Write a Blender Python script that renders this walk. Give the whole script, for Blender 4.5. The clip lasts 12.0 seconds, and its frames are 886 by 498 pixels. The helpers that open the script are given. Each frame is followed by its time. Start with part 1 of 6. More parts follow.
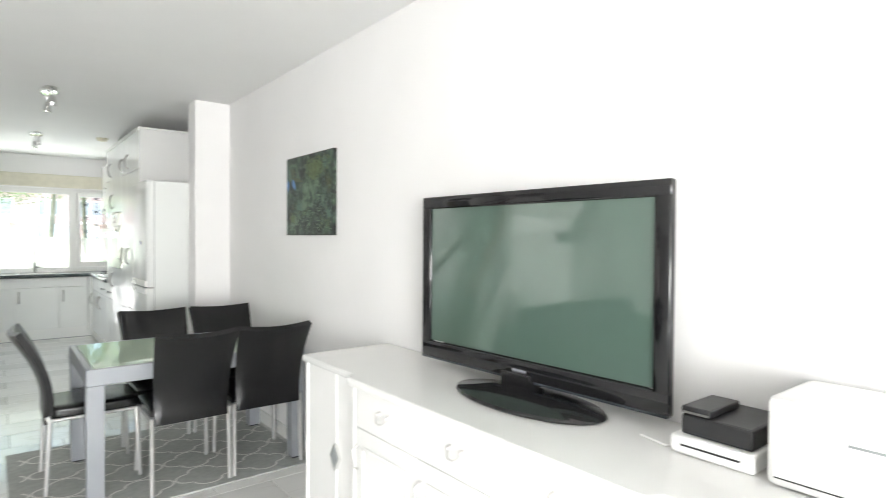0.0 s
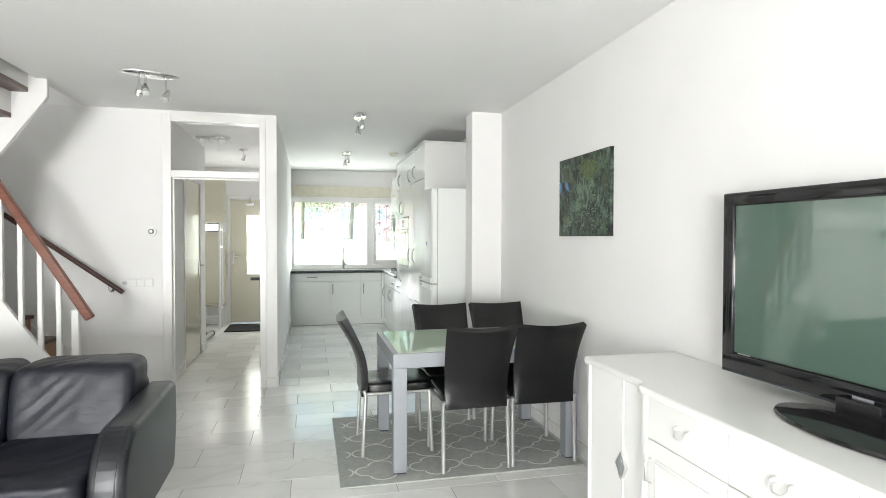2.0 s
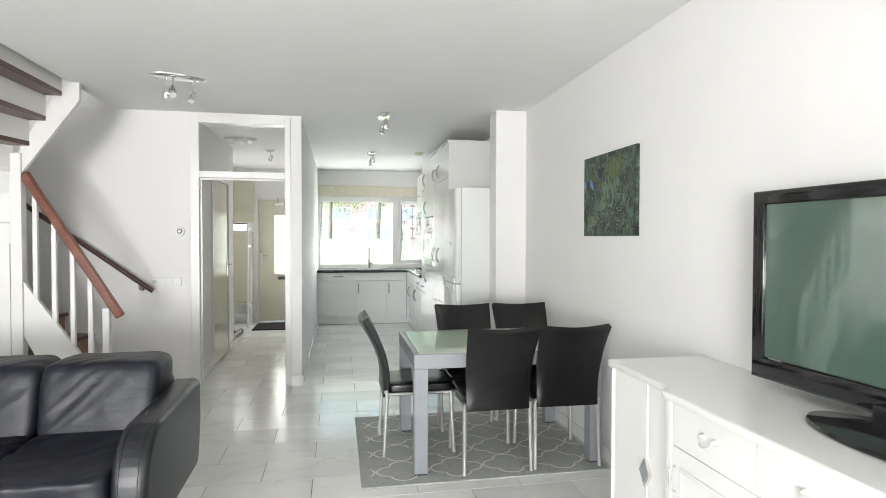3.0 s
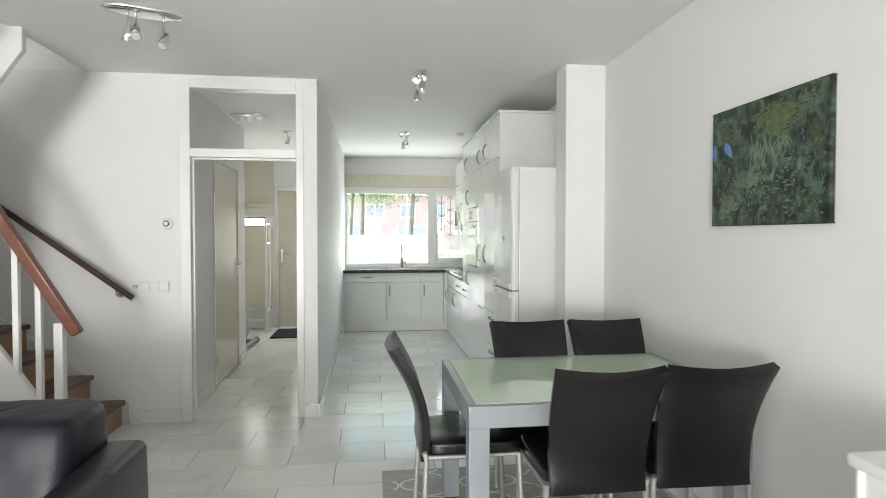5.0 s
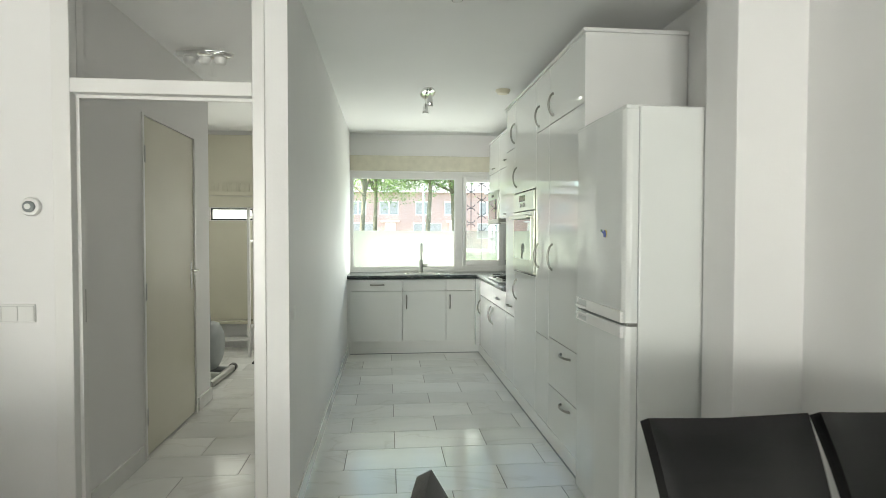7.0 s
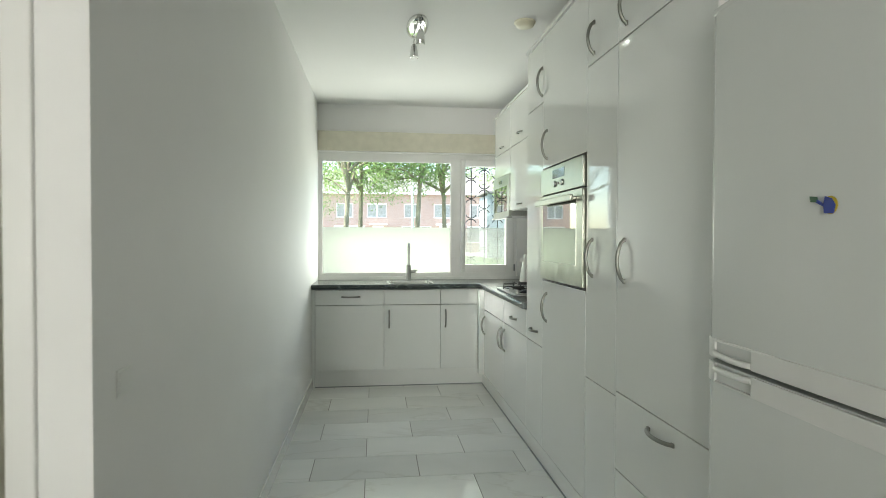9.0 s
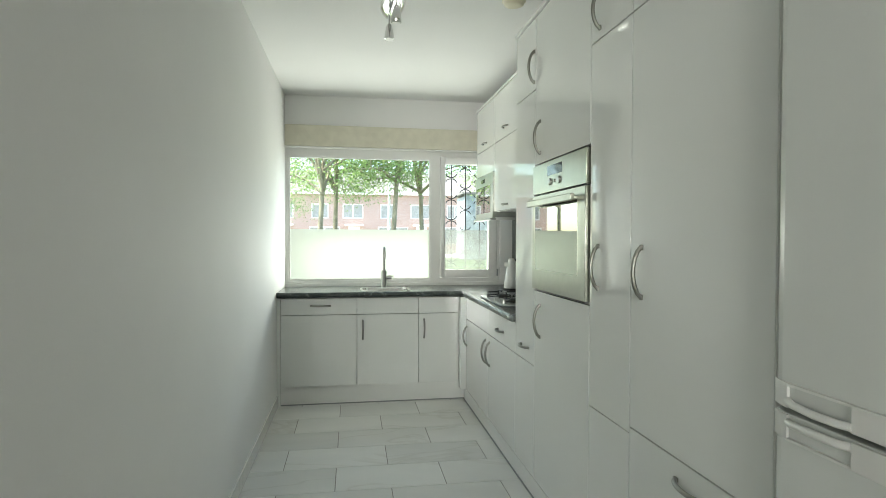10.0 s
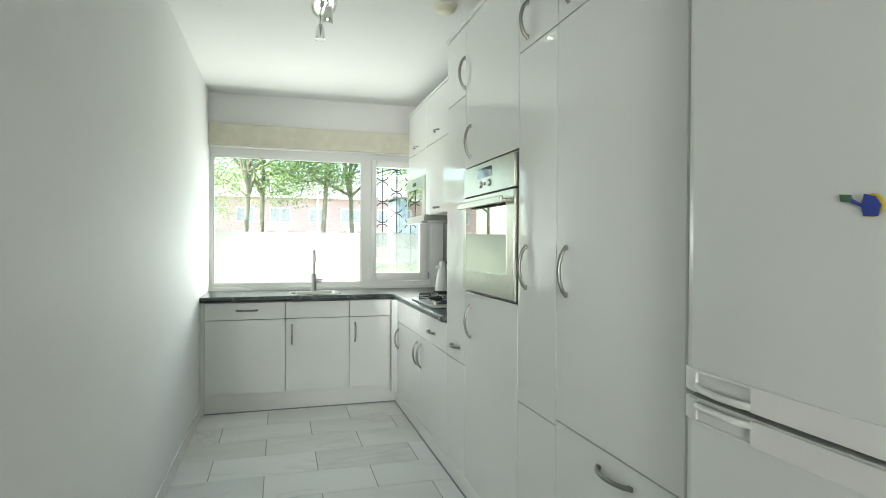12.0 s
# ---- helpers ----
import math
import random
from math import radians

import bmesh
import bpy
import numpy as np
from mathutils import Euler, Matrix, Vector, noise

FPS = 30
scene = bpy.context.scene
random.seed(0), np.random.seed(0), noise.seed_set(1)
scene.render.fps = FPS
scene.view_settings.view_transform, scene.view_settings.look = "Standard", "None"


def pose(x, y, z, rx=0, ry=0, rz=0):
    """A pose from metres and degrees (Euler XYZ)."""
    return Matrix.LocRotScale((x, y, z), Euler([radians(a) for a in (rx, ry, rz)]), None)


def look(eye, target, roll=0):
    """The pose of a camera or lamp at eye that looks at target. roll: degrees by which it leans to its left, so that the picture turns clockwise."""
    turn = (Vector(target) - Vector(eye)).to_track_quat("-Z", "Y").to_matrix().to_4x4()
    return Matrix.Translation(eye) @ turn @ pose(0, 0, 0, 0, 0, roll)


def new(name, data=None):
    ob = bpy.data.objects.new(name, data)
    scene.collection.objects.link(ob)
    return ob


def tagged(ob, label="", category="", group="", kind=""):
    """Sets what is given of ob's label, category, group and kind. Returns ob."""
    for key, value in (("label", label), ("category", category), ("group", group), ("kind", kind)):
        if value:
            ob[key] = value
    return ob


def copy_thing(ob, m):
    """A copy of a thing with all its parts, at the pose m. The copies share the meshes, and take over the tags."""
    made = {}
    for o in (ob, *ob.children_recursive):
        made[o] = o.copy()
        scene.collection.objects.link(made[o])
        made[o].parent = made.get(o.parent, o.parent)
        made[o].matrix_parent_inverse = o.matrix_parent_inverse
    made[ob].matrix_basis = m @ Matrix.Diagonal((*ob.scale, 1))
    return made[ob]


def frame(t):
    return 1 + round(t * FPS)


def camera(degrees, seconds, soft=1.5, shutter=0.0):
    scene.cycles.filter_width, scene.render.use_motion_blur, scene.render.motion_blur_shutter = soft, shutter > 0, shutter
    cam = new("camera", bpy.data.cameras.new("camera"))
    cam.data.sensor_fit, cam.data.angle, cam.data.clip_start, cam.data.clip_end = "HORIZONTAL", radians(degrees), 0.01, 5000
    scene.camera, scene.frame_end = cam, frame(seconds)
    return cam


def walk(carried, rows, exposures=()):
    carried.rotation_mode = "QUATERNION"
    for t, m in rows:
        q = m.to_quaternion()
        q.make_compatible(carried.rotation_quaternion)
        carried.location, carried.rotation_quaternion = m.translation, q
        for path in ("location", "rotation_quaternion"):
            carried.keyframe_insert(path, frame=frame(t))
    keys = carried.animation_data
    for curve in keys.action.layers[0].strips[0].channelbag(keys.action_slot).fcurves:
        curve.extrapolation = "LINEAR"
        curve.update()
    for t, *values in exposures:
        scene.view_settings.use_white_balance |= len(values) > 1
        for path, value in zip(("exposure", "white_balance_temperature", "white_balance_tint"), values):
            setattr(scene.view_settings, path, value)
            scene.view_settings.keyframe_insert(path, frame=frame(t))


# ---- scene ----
cam = camera(76.7, 12.0, soft=0.6, shutter=0.25)
PATH = [
    (0, (0.060, 0.124, 1.406), (1.309, 1.685, 1.369), 0.4),
    (0.5, (-0.083, 0.140, 1.422), (0.827, 1.920, 1.373), -0.2),
    (1, (-0.123, 0.156, 1.413), (0.557, 2.036, 1.368), 0.0),
    (1.5, (-0.080, 0.190, 1.400), (0.459, 2.116, 1.364), 0.1),
    (2, (-0.058, 0.202, 1.408), (0.404, 2.147, 1.369), 0.1),
    (2.5, (-0.049, 0.207, 1.398), (0.364, 2.163, 1.365), 0.2),
    (3, (-0.016, 0.224, 1.410), (0.350, 2.190, 1.369), 0.1),
    (3.5, (0.003, 0.339, 1.391), (0.321, 2.313, 1.347), 0.1),
    (5.5, (0.068, 1.786, 1.372), (0.310, 3.771, 1.321), 0.1),
    (6, (0.083, 2.211, 1.357), (0.315, 4.197, 1.305), 0.2),
    (6.5, (0.096, 2.694, 1.370), (0.310, 4.682, 1.317), 0.1),
    (7, (0.078, 3.111, 1.351), (0.278, 5.101, 1.296), 0.1),
    (8.0, (0.025, 3.90, 1.325), (0.235, 5.889, 1.272), 0.1),
    (9, (0.181, 4.534, 1.287), (0.420, 6.519, 1.247), 0.2),
    (9.5, (0.233, 4.791, 1.297), (0.507, 6.771, 1.257), 0.2),
    (10, (0.214, 4.912, 1.307), (0.535, 6.886, 1.270), 0.2),
    (10.5, (0.191, 4.931, 1.299), (0.574, 6.893, 1.269), 0.2),
    (11, (0.191, 4.934, 1.313), (0.623, 6.887, 1.275), 0.0),
    (11.5, (0.201, 4.923, 1.319), (0.688, 6.862, 1.281), 0.0),
    (12, (0.203, 4.892, 1.292), (0.765, 6.811, 1.273), 0.3),
]
# stops by which the clip's camera opens and closes
EXPOSURES = [
    (0.0, 3.1, 6470, 10), (0.5, 3.1, 6470, 9), (1.0, 3.2, 6470, 9), (1.5, 3.16, 6470, 9), (2.0, 3.06, 6470, 9), (2.5, 3.0, 6480, 10), (5.5, 2.78, 6570, 8),
    (7.0, 2.68, 6780, 4), (9.0, 2.52, 6830, 3), (10.0, 2.54, 6780, 3), (11.0, 2.66, 6700, 3), (12.0, 2.84, 6600, 3),
]
walk(cam, [(t, look(eye, target, roll)) for t, eye, target, roll in PATH], EXPOSURES)

# ---------------------------------------------------------------- light
world = bpy.data.worlds.new("sky")
scene.world = world
world.use_nodes = True
wn = world.node_tree.nodes
sky = wn.new("ShaderNodeTexSky")
sky.sky_type, sky.sun_disc = "NISHITA", False
sky.sun_elevation, sky.sun_rotation = radians(55), radians(260)
wn["Background"].inputs["Strength"].default_value = 0.15
world.node_tree.links.new(sky.outputs["Color"], wn["Background"].inputs["Color"])

sun = new("sun", bpy.data.lights.new("sun", "SUN"))
sun.data.energy, sun.data.angle, sun.data.color = 3.8, radians(0.5), (1.0, 0.95, 0.88)
sun.matrix_world = look((-19, -3.5, 27.4), (0, 0, 0))

# fill lamp added in an assumed window behind the walker, aimed at the ceiling
rear_fill = new("rear_window_fill", bpy.data.lights.new("rear_window_fill", "AREA"))
rear_fill.data.shape, rear_fill.data.size, rear_fill.data.size_y = "RECTANGLE", 2.2, 1.7
rear_fill.data.energy, rear_fill.data.color = 69, (1.0, 0.985, 0.97)
rear_fill.matrix_world = look((-2.3, -5.32, 1.15), (-1.6, 1.1, 4.6))

# daylight that comes in through the frosted half of the kitchen window
film_light = new("frosted_daylight", bpy.data.lights.new("frosted_daylight", "AREA"))
film_light.data.shape, film_light.data.size, film_light.data.size_y = "RECTANGLE", 1.78, 0.46
film_light.data.energy, film_light.data.color = 5.6, (0.97, 1.0, 0.95)
film_light.matrix_world = look((0.64, 10.24, 1.13), (0.64, 5.0, 0.9))

# daylight behind the glass strip of the front door
door_light = new("door_daylight", bpy.data.lights.new("door_daylight", "AREA"))
door_light.data.shape, door_light.data.size, door_light.data.size_y = "RECTANGLE", 0.31, 0.98
door_light.data.energy, door_light.data.color = 2.4, (1.0, 1.0, 0.96)
door_light.matrix_world = look((-0.92, 10.02, 1.29), (-0.92, 5.0, 1.29))
slot_light = new("slot_daylight", bpy.data.lights.new("slot_daylight", "AREA"))
slot_light.data.shape, slot_light.data.size, slot_light.data.size_y = "RECTANGLE", 0.45, 0.11
slot_light.data.energy, slot_light.data.color = 0.8, (1.0, 1.0, 0.98)
slot_light.matrix_world = look((-1.74, 10.02, 1.575), (-1.74, 5.0, 1.575))

# ---------------------------------------------------------------- materials


def material(name, colour, rough=0.5, metal=0.0, vary=0.04, scale=6.0, bump=0.0, bump_scale=60.0, coat=0.0, spec=0.5):
    """A painted, plastic or metal surface with large and fine variation in tone, gloss and relief."""
    m = bpy.data.materials.new(name)
    m.use_nodes = True
    nt = m.node_tree
    n, ln = nt.nodes, nt.links
    b = n["Principled BSDF"]
    b.inputs["Metallic"].default_value = metal
    b.inputs["Coat Weight"].default_value = coat
    b.inputs["Coat Roughness"].default_value = 0.05
    b.inputs["Specular IOR Level"].default_value = spec
    tc = n.new("ShaderNodeTexCoord")
    big, fine = n.new("ShaderNodeTexNoise"), n.new("ShaderNodeTexNoise")
    big.inputs["Scale"].default_value, big.inputs["Detail"].default_value = scale, 4
    fine.inputs["Scale"].default_value, fine.inputs["Detail"].default_value = bump_scale, 3
    for t in (big, fine):
        ln.new(tc.outputs["Object"], t.inputs["Vector"])
    ramp = n.new("ShaderNodeValToRGB")
    ramp.color_ramp.elements[0].position, ramp.color_ramp.elements[1].position = 0.3, 0.7
    ramp.color_ramp.elements[0].color = (*[max(0, c * (1 - vary)) for c in colour], 1)
    ramp.color_ramp.elements[1].color = (*[min(1, c * (1 + vary)) for c in colour], 1)
    ln.new(big.outputs["Fac"], ramp.inputs["Fac"])
    ln.new(ramp.outputs["Color"], b.inputs["Base Color"])
    span = n.new("ShaderNodeMapRange")
    span.inputs["To Min"].default_value, span.inputs["To Max"].default_value = rough * 0.97, min(1, rough * 1.03)
    ln.new(fine.outputs["Fac"], span.inputs["Value"])
    ln.new(span.outputs["Result"], b.inputs["Roughness"])
    if bump:
        bp = n.new("ShaderNodeBump")
        bp.inputs["Strength"].default_value, bp.inputs["Distance"].default_value = bump, 0.004
        ln.new(fine.outputs["Fac"], bp.inputs["Height"])
        ln.new(bp.outputs["Normal"], b.inputs["Normal"])
    return m


def marble(name):
    """Pale honed marble; every tile takes its own stretch of the veins and its own tone."""
    m = bpy.data.materials.new(name)
    m.use_nodes = True
    nt = m.node_tree
    n, ln = nt.nodes, nt.links
    b = n["Principled BSDF"]
    geo, info = n.new("ShaderNodeNewGeometry"), n.new("ShaderNodeObjectInfo")
    both = n.new("ShaderNodeMath")
    both.operation = "ADD"
    ln.new(info.outputs["Random"], both.inputs[0])
    ln.new(geo.outputs["Random Per Island"], both.inputs[1])
    far = n.new("ShaderNodeVectorMath")
    far.operation = "SCALE"
    far.inputs[0].default_value = (37, 51, 23)
    ln.new(both.outputs[0], far.inputs["Scale"])
    place = n.new("ShaderNodeVectorMath")
    ln.new(geo.outputs["Position"], place.inputs[0])
    ln.new(far.outputs["Vector"], place.inputs[1])
    stretch = n.new("ShaderNodeVectorMath")
    stretch.operation = "MULTIPLY"
    stretch.inputs[1].default_value = (1.0, 2.3, 1.0)
    ln.new(place.outputs["Vector"], stretch.inputs[0])
    cloud, vein, grit = (n.new("ShaderNodeTexNoise") for _ in range(3))
    for t, s, d, w in ((cloud, 1.3, 3, 0.5), (vein, 0.75, 5, 0.9), (grit, 180, 2, 0)):
        t.inputs["Scale"].default_value, t.inputs["Detail"].default_value, t.inputs["Distortion"].default_value = s, d, w
        ln.new(stretch.outputs["Vector"], t.inputs["Vector"])
    r1 = n.new("ShaderNodeValToRGB")
    r1.color_ramp.elements[0].position, r1.color_ramp.elements[1].position = 0.3, 0.72
    r1.color_ramp.elements[0].color, r1.color_ramp.elements[1].color = (0.76, 0.765, 0.74, 1), (0.86, 0.86, 0.83, 1)
    ln.new(cloud.outputs["Fac"], r1.inputs["Fac"])
    r2 = n.new("ShaderNodeValToRGB")
    e = r2.color_ramp.elements
    e[0].position, e[1].position = 0.485, 0.515
    e[0].color, e[1].color = (1, 1, 1, 1), (1, 1, 1, 1)
    mid = e.new(0.5)
    mid.color = (0.88, 0.87, 0.85, 1)
    ln.new(vein.outputs["Fac"], r2.inputs["Fac"])
    tone = n.new("ShaderNodeMapRange")
    tone.inputs["To Min"].default_value, tone.inputs["To Max"].default_value = 0.90, 1.06
    frac = n.new("ShaderNodeMath")
    frac.operation = "FRACT"
    ln.new(both.outputs[0], frac.inputs[0])
    ln.new(frac.outputs[0], tone.inputs["Value"])
    mul = n.new("ShaderNodeMix")
    mul.data_type, mul.blend_type = "RGBA", "MULTIPLY"
    mul.inputs["Factor"].default_value = 0.75
    ln.new(r1.outputs["Color"], mul.inputs["A"])
    ln.new(r2.outputs["Color"], mul.inputs["B"])
    shade = n.new("ShaderNodeVectorMath")
    shade.operation = "SCALE"
    ln.new(mul.outputs["Result"], shade.inputs[0])
    ln.new(tone.outputs["Result"], shade.inputs["Scale"])
    ln.new(shade.outputs["Vector"], b.inputs["Base Color"])
    rr = n.new("ShaderNodeMapRange")
    rr.inputs["To Min"].default_value, rr.inputs["To Max"].default_value = 0.08, 0.17
    ln.new(cloud.outputs["Fac"], rr.inputs["Value"])
    ln.new(rr.outputs["Result"], b.inputs["Roughness"])
    bp = n.new("ShaderNodeBump")
    bp.inputs["Strength"].default_value, bp.inputs["Distance"].default_value = 0.06, 0.002
    ln.new(cloud.outputs["Fac"], bp.inputs["Height"])
    ln.new(bp.outputs["Normal"], b.inputs["Normal"])
    return m


def stone_top(name):
    """Dark green-grey worktop laminate with fine pale veins."""
    m = material(name, (0.035, 0.045, 0.045), 0.22, vary=0.35, scale=9)
    n, ln = m.node_tree.nodes, m.node_tree.links
    b = n["Principled BSDF"]
    tc = n.new("ShaderNodeTexCoord")
    v = n.new("ShaderNodeTexNoise")
    v.inputs["Scale"].default_value, v.inputs["Detail"].default_value, v.inputs["Distortion"].default_value = 3.0, 7, 2.0
    ln.new(tc.outputs["Object"], v.inputs["Vector"])
    r = n.new("ShaderNodeValToRGB")
    e = r.color_ramp.elements
    e[0].position, e[1].position = 0.485, 0.515
    e[0].color, e[1].color = (0, 0, 0, 1), (0, 0, 0, 1)
    e.new(0.5).color = (1, 1, 1, 1)
    ln.new(v.outputs["Fac"], r.inputs["Fac"])
    mix = n.new("ShaderNodeMix")
    mix.data_type = "RGBA"
    mix.inputs["B"].default_value = (0.22, 0.25, 0.25, 1)
    old = b.inputs["Base Color"].links[0].from_socket
    half = n.new("ShaderNodeMath")
    half.operation = "MULTIPLY"
    half.inputs[1].default_value = 0.5
    ln.new(r.outputs["Color"], half.inputs[0])
    ln.new(half.outputs[0], mix.inputs["Factor"])
    ln.new(old, mix.inputs["A"])
    ln.new(mix.outputs["Result"], b.inputs["Base Color"])
    return m


def leather(name, colour, rough=0.36, crease=0.5, wrinkle=0.0, spec=0.5):
    """Grained leather: fine pores, soft swells and long slanting wrinkles."""
    m = material(name, colour, rough, vary=0.25, scale=5, bump=0.15, bump_scale=260, spec=spec)
    n, ln = m.node_tree.nodes, m.node_tree.links
    tc = n.new("ShaderNodeTexCoord")
    w = n.new("ShaderNodeTexNoise")
    w.inputs["Scale"].default_value, w.inputs["Detail"].default_value, w.inputs["Distortion"].default_value = 3.6, 3, 1.0
    ln.new(tc.outputs["Object"], w.inputs["Vector"])
    turn = n.new("ShaderNodeMapping")
    turn.inputs["Rotation"].default_value = (radians(20), radians(-42), radians(20))
    turn.inputs["Scale"].default_value = (2.2, 3.0, 15.0)
    ln.new(tc.outputs["Object"], turn.inputs["Vector"])
    fold = n.new("ShaderNodeTexNoise")
    fold.inputs["Scale"].default_value, fold.inputs["Detail"].default_value, fold.inputs["Distortion"].default_value = 1.0, 3, 1.6
    ln.new(turn.outputs["Vector"], fold.inputs["Vector"])
    sharp = n.new("ShaderNodeMapRange")
    sharp.interpolation_type = "SMOOTHSTEP"
    sharp.inputs["From Min"].default_value, sharp.inputs["From Max"].default_value = 0.36, 0.50
    ln.new(fold.outputs["Fac"], sharp.inputs["Value"])
    bp = n.new("ShaderNodeBump")
    bp.inputs["Strength"].default_value, bp.inputs["Distance"].default_value = crease, 0.006
    ln.new(w.outputs["Fac"], bp.inputs["Height"])
    wr = n.new("ShaderNodeBump")
    wr.inputs["Strength"].default_value, wr.inputs["Distance"].default_value = wrinkle, 0.004
    ln.new(sharp.outputs["Result"], wr.inputs["Height"])
    ln.new(bp.outputs["Normal"], wr.inputs["Normal"])
    old = n["Bump"]
    ln.new(wr.outputs["Normal"], old.inputs["Normal"])
    return m


def wood(name, a, b_, rough=0.35):
    """Stained wood with grain along the longest way of the piece."""
    m = bpy.data.materials.new(name)
    m.use_nodes = True
    n, ln = m.node_tree.nodes, m.node_tree.links
    b = n["Principled BSDF"]
    tc = n.new("ShaderNodeTexCoord")
    mp = n.new("ShaderNodeMapping")
    mp.inputs["Scale"].default_value = (3, 30, 30)
    ln.new(tc.outputs["Object"], mp.inputs["Vector"])
    g = n.new("ShaderNodeTexNoise")
    g.inputs["Scale"].default_value, g.inputs["Detail"].default_value, g.inputs["Distortion"].default_value = 1.5, 6, 0.8
    ln.new(mp.outputs["Vector"], g.inputs["Vector"])
    r = n.new("ShaderNodeValToRGB")
    r.color_ramp.elements[0].position, r.color_ramp.elements[1].position = 0.3, 0.7
    r.color_ramp.elements[0].color, r.color_ramp.elements[1].color = (*a, 1), (*b_, 1)
    ln.new(g.outputs["Fac"], r.inputs["Fac"])
    ln.new(r.outputs["Color"], b.inputs["Base Color"])
    b.inputs["Roughness"].default_value = rough
    bp = n.new("ShaderNodeBump")
    bp.inputs["Strength"].default_value, bp.inputs["Distance"].default_value = 0.15, 0.002
    ln.new(g.outputs["Fac"], bp.inputs["Height"])
    ln.new(bp.outputs["Normal"], b.inputs["Normal"])
    return m


def glass(name, tint=(1, 1, 1), rough=0.0, ior=1.45):
    m = bpy.data.materials.new(name)
    m.use_nodes = True
    b = m.node_tree.nodes["Principled BSDF"]
    b.inputs["Base Color"].default_value = (*tint, 1)
    b.inputs["Roughness"].default_value = rough
    b.inputs["Transmission Weight"].default_value = 1.0
    b.inputs["IOR"].default_value = ior
    return m


def pane_glass(name):
    """A thin flat pane: clear, with a faint mirror image that grows at a slant."""
    m = bpy.data.materials.new(name)
    m.use_nodes = True
    n, ln = m.node_tree.nodes, m.node_tree.links
    n.remove(n["Principled BSDF"])
    c, g, mix, fr = n.new("ShaderNodeBsdfTransparent"), n.new("ShaderNodeBsdfGlossy"), n.new("ShaderNodeMixShader"), n.new("ShaderNodeFresnel")
    c.inputs["Color"].default_value = (0.97, 0.985, 0.97, 1)
    g.inputs["Roughness"].default_value = 0.0
    fr.inputs["IOR"].default_value = 1.2
    ln.new(fr.outputs[0], mix.inputs["Fac"])
    ln.new(c.outputs[0], mix.inputs[1])
    ln.new(g.outputs[0], mix.inputs[2])
    ln.new(mix.outputs[0], n["Material Output"].inputs["Surface"])
    return m


def frosted_film(name):
    """White window film that scatters the light coming through."""
    m = bpy.data.materials.new(name)
    m.use_nodes = True
    n, ln = m.node_tree.nodes, m.node_tree.links
    n.remove(n["Principled BSDF"])
    d, t, mix = n.new("ShaderNodeBsdfDiffuse"), n.new("ShaderNodeBsdfTranslucent"), n.new("ShaderNodeMixShader")
    d.inputs["Color"].default_value, t.inputs["Color"].default_value = (0.60, 0.63, 0.60, 1), (0.42, 0.43, 0.405, 1)
    mix.inputs["Fac"].default_value = 0.8
    ln.new(d.outputs[0], mix.inputs[1])
    ln.new(t.outputs[0], mix.inputs[2])
    ln.new(mix.outputs[0], n["Material Output"].inputs["Surface"])
    return m


def thin_film(name):
    """The same film, a little clear, so that the grille shows through."""
    m = frosted_film(name)
    n, ln = m.node_tree.nodes, m.node_tree.links
    old = n["Material Output"].inputs["Surface"].links[0].from_socket
    clear, mix = n.new("ShaderNodeBsdfTransparent"), n.new("ShaderNodeMixShader")
    mix.inputs["Fac"].default_value = 0.55
    n["Diffuse BSDF"].inputs["Color"].default_value, n["Translucent BSDF"].inputs["Color"].default_value = (0.4, 0.42, 0.38, 1), (0.15, 0.157, 0.142, 1)
    ln.new(old, mix.inputs[1])
    ln.new(clear.outputs[0], mix.inputs[2])
    ln.new(mix.outputs[0], n["Material Output"].inputs["Surface"])
    return m


def brickwork(name):
    """Red-brown brick courses for the far row of houses."""
    m = bpy.data.materials.new(name)
    m.use_nodes = True
    n, ln = m.node_tree.nodes, m.node_tree.links
    b = n["Principled BSDF"]
    tc, mp = n.new("ShaderNodeTexCoord"), n.new("ShaderNodeMapping")
    mp.inputs["Rotation"].default_value = (radians(90), 0, 0)
    ln.new(tc.outputs["Object"], mp.inputs["Vector"])
    br = n.new("ShaderNodeTexBrick")
    br.inputs["Color1"].default_value, br.inputs["Color2"].default_value = (0.42, 0.28, 0.24, 1), (0.34, 0.21, 0.18, 1)
    br.inputs["Mortar"].default_value = (0.38, 0.35, 0.32, 1)
    br.inputs["Scale"].default_value, br.inputs["Brick Width"].default_value, br.inputs["Row Height"].default_value = 1.0, 0.22, 0.065
    br.inputs["Mortar Size"].default_value = 0.008
    ln.new(mp.outputs["Vector"], br.inputs["Vector"])
    ln.new(br.outputs["Color"], b.inputs["Base Color"])
    b.inputs["Roughness"].default_value = 0.85
    return m


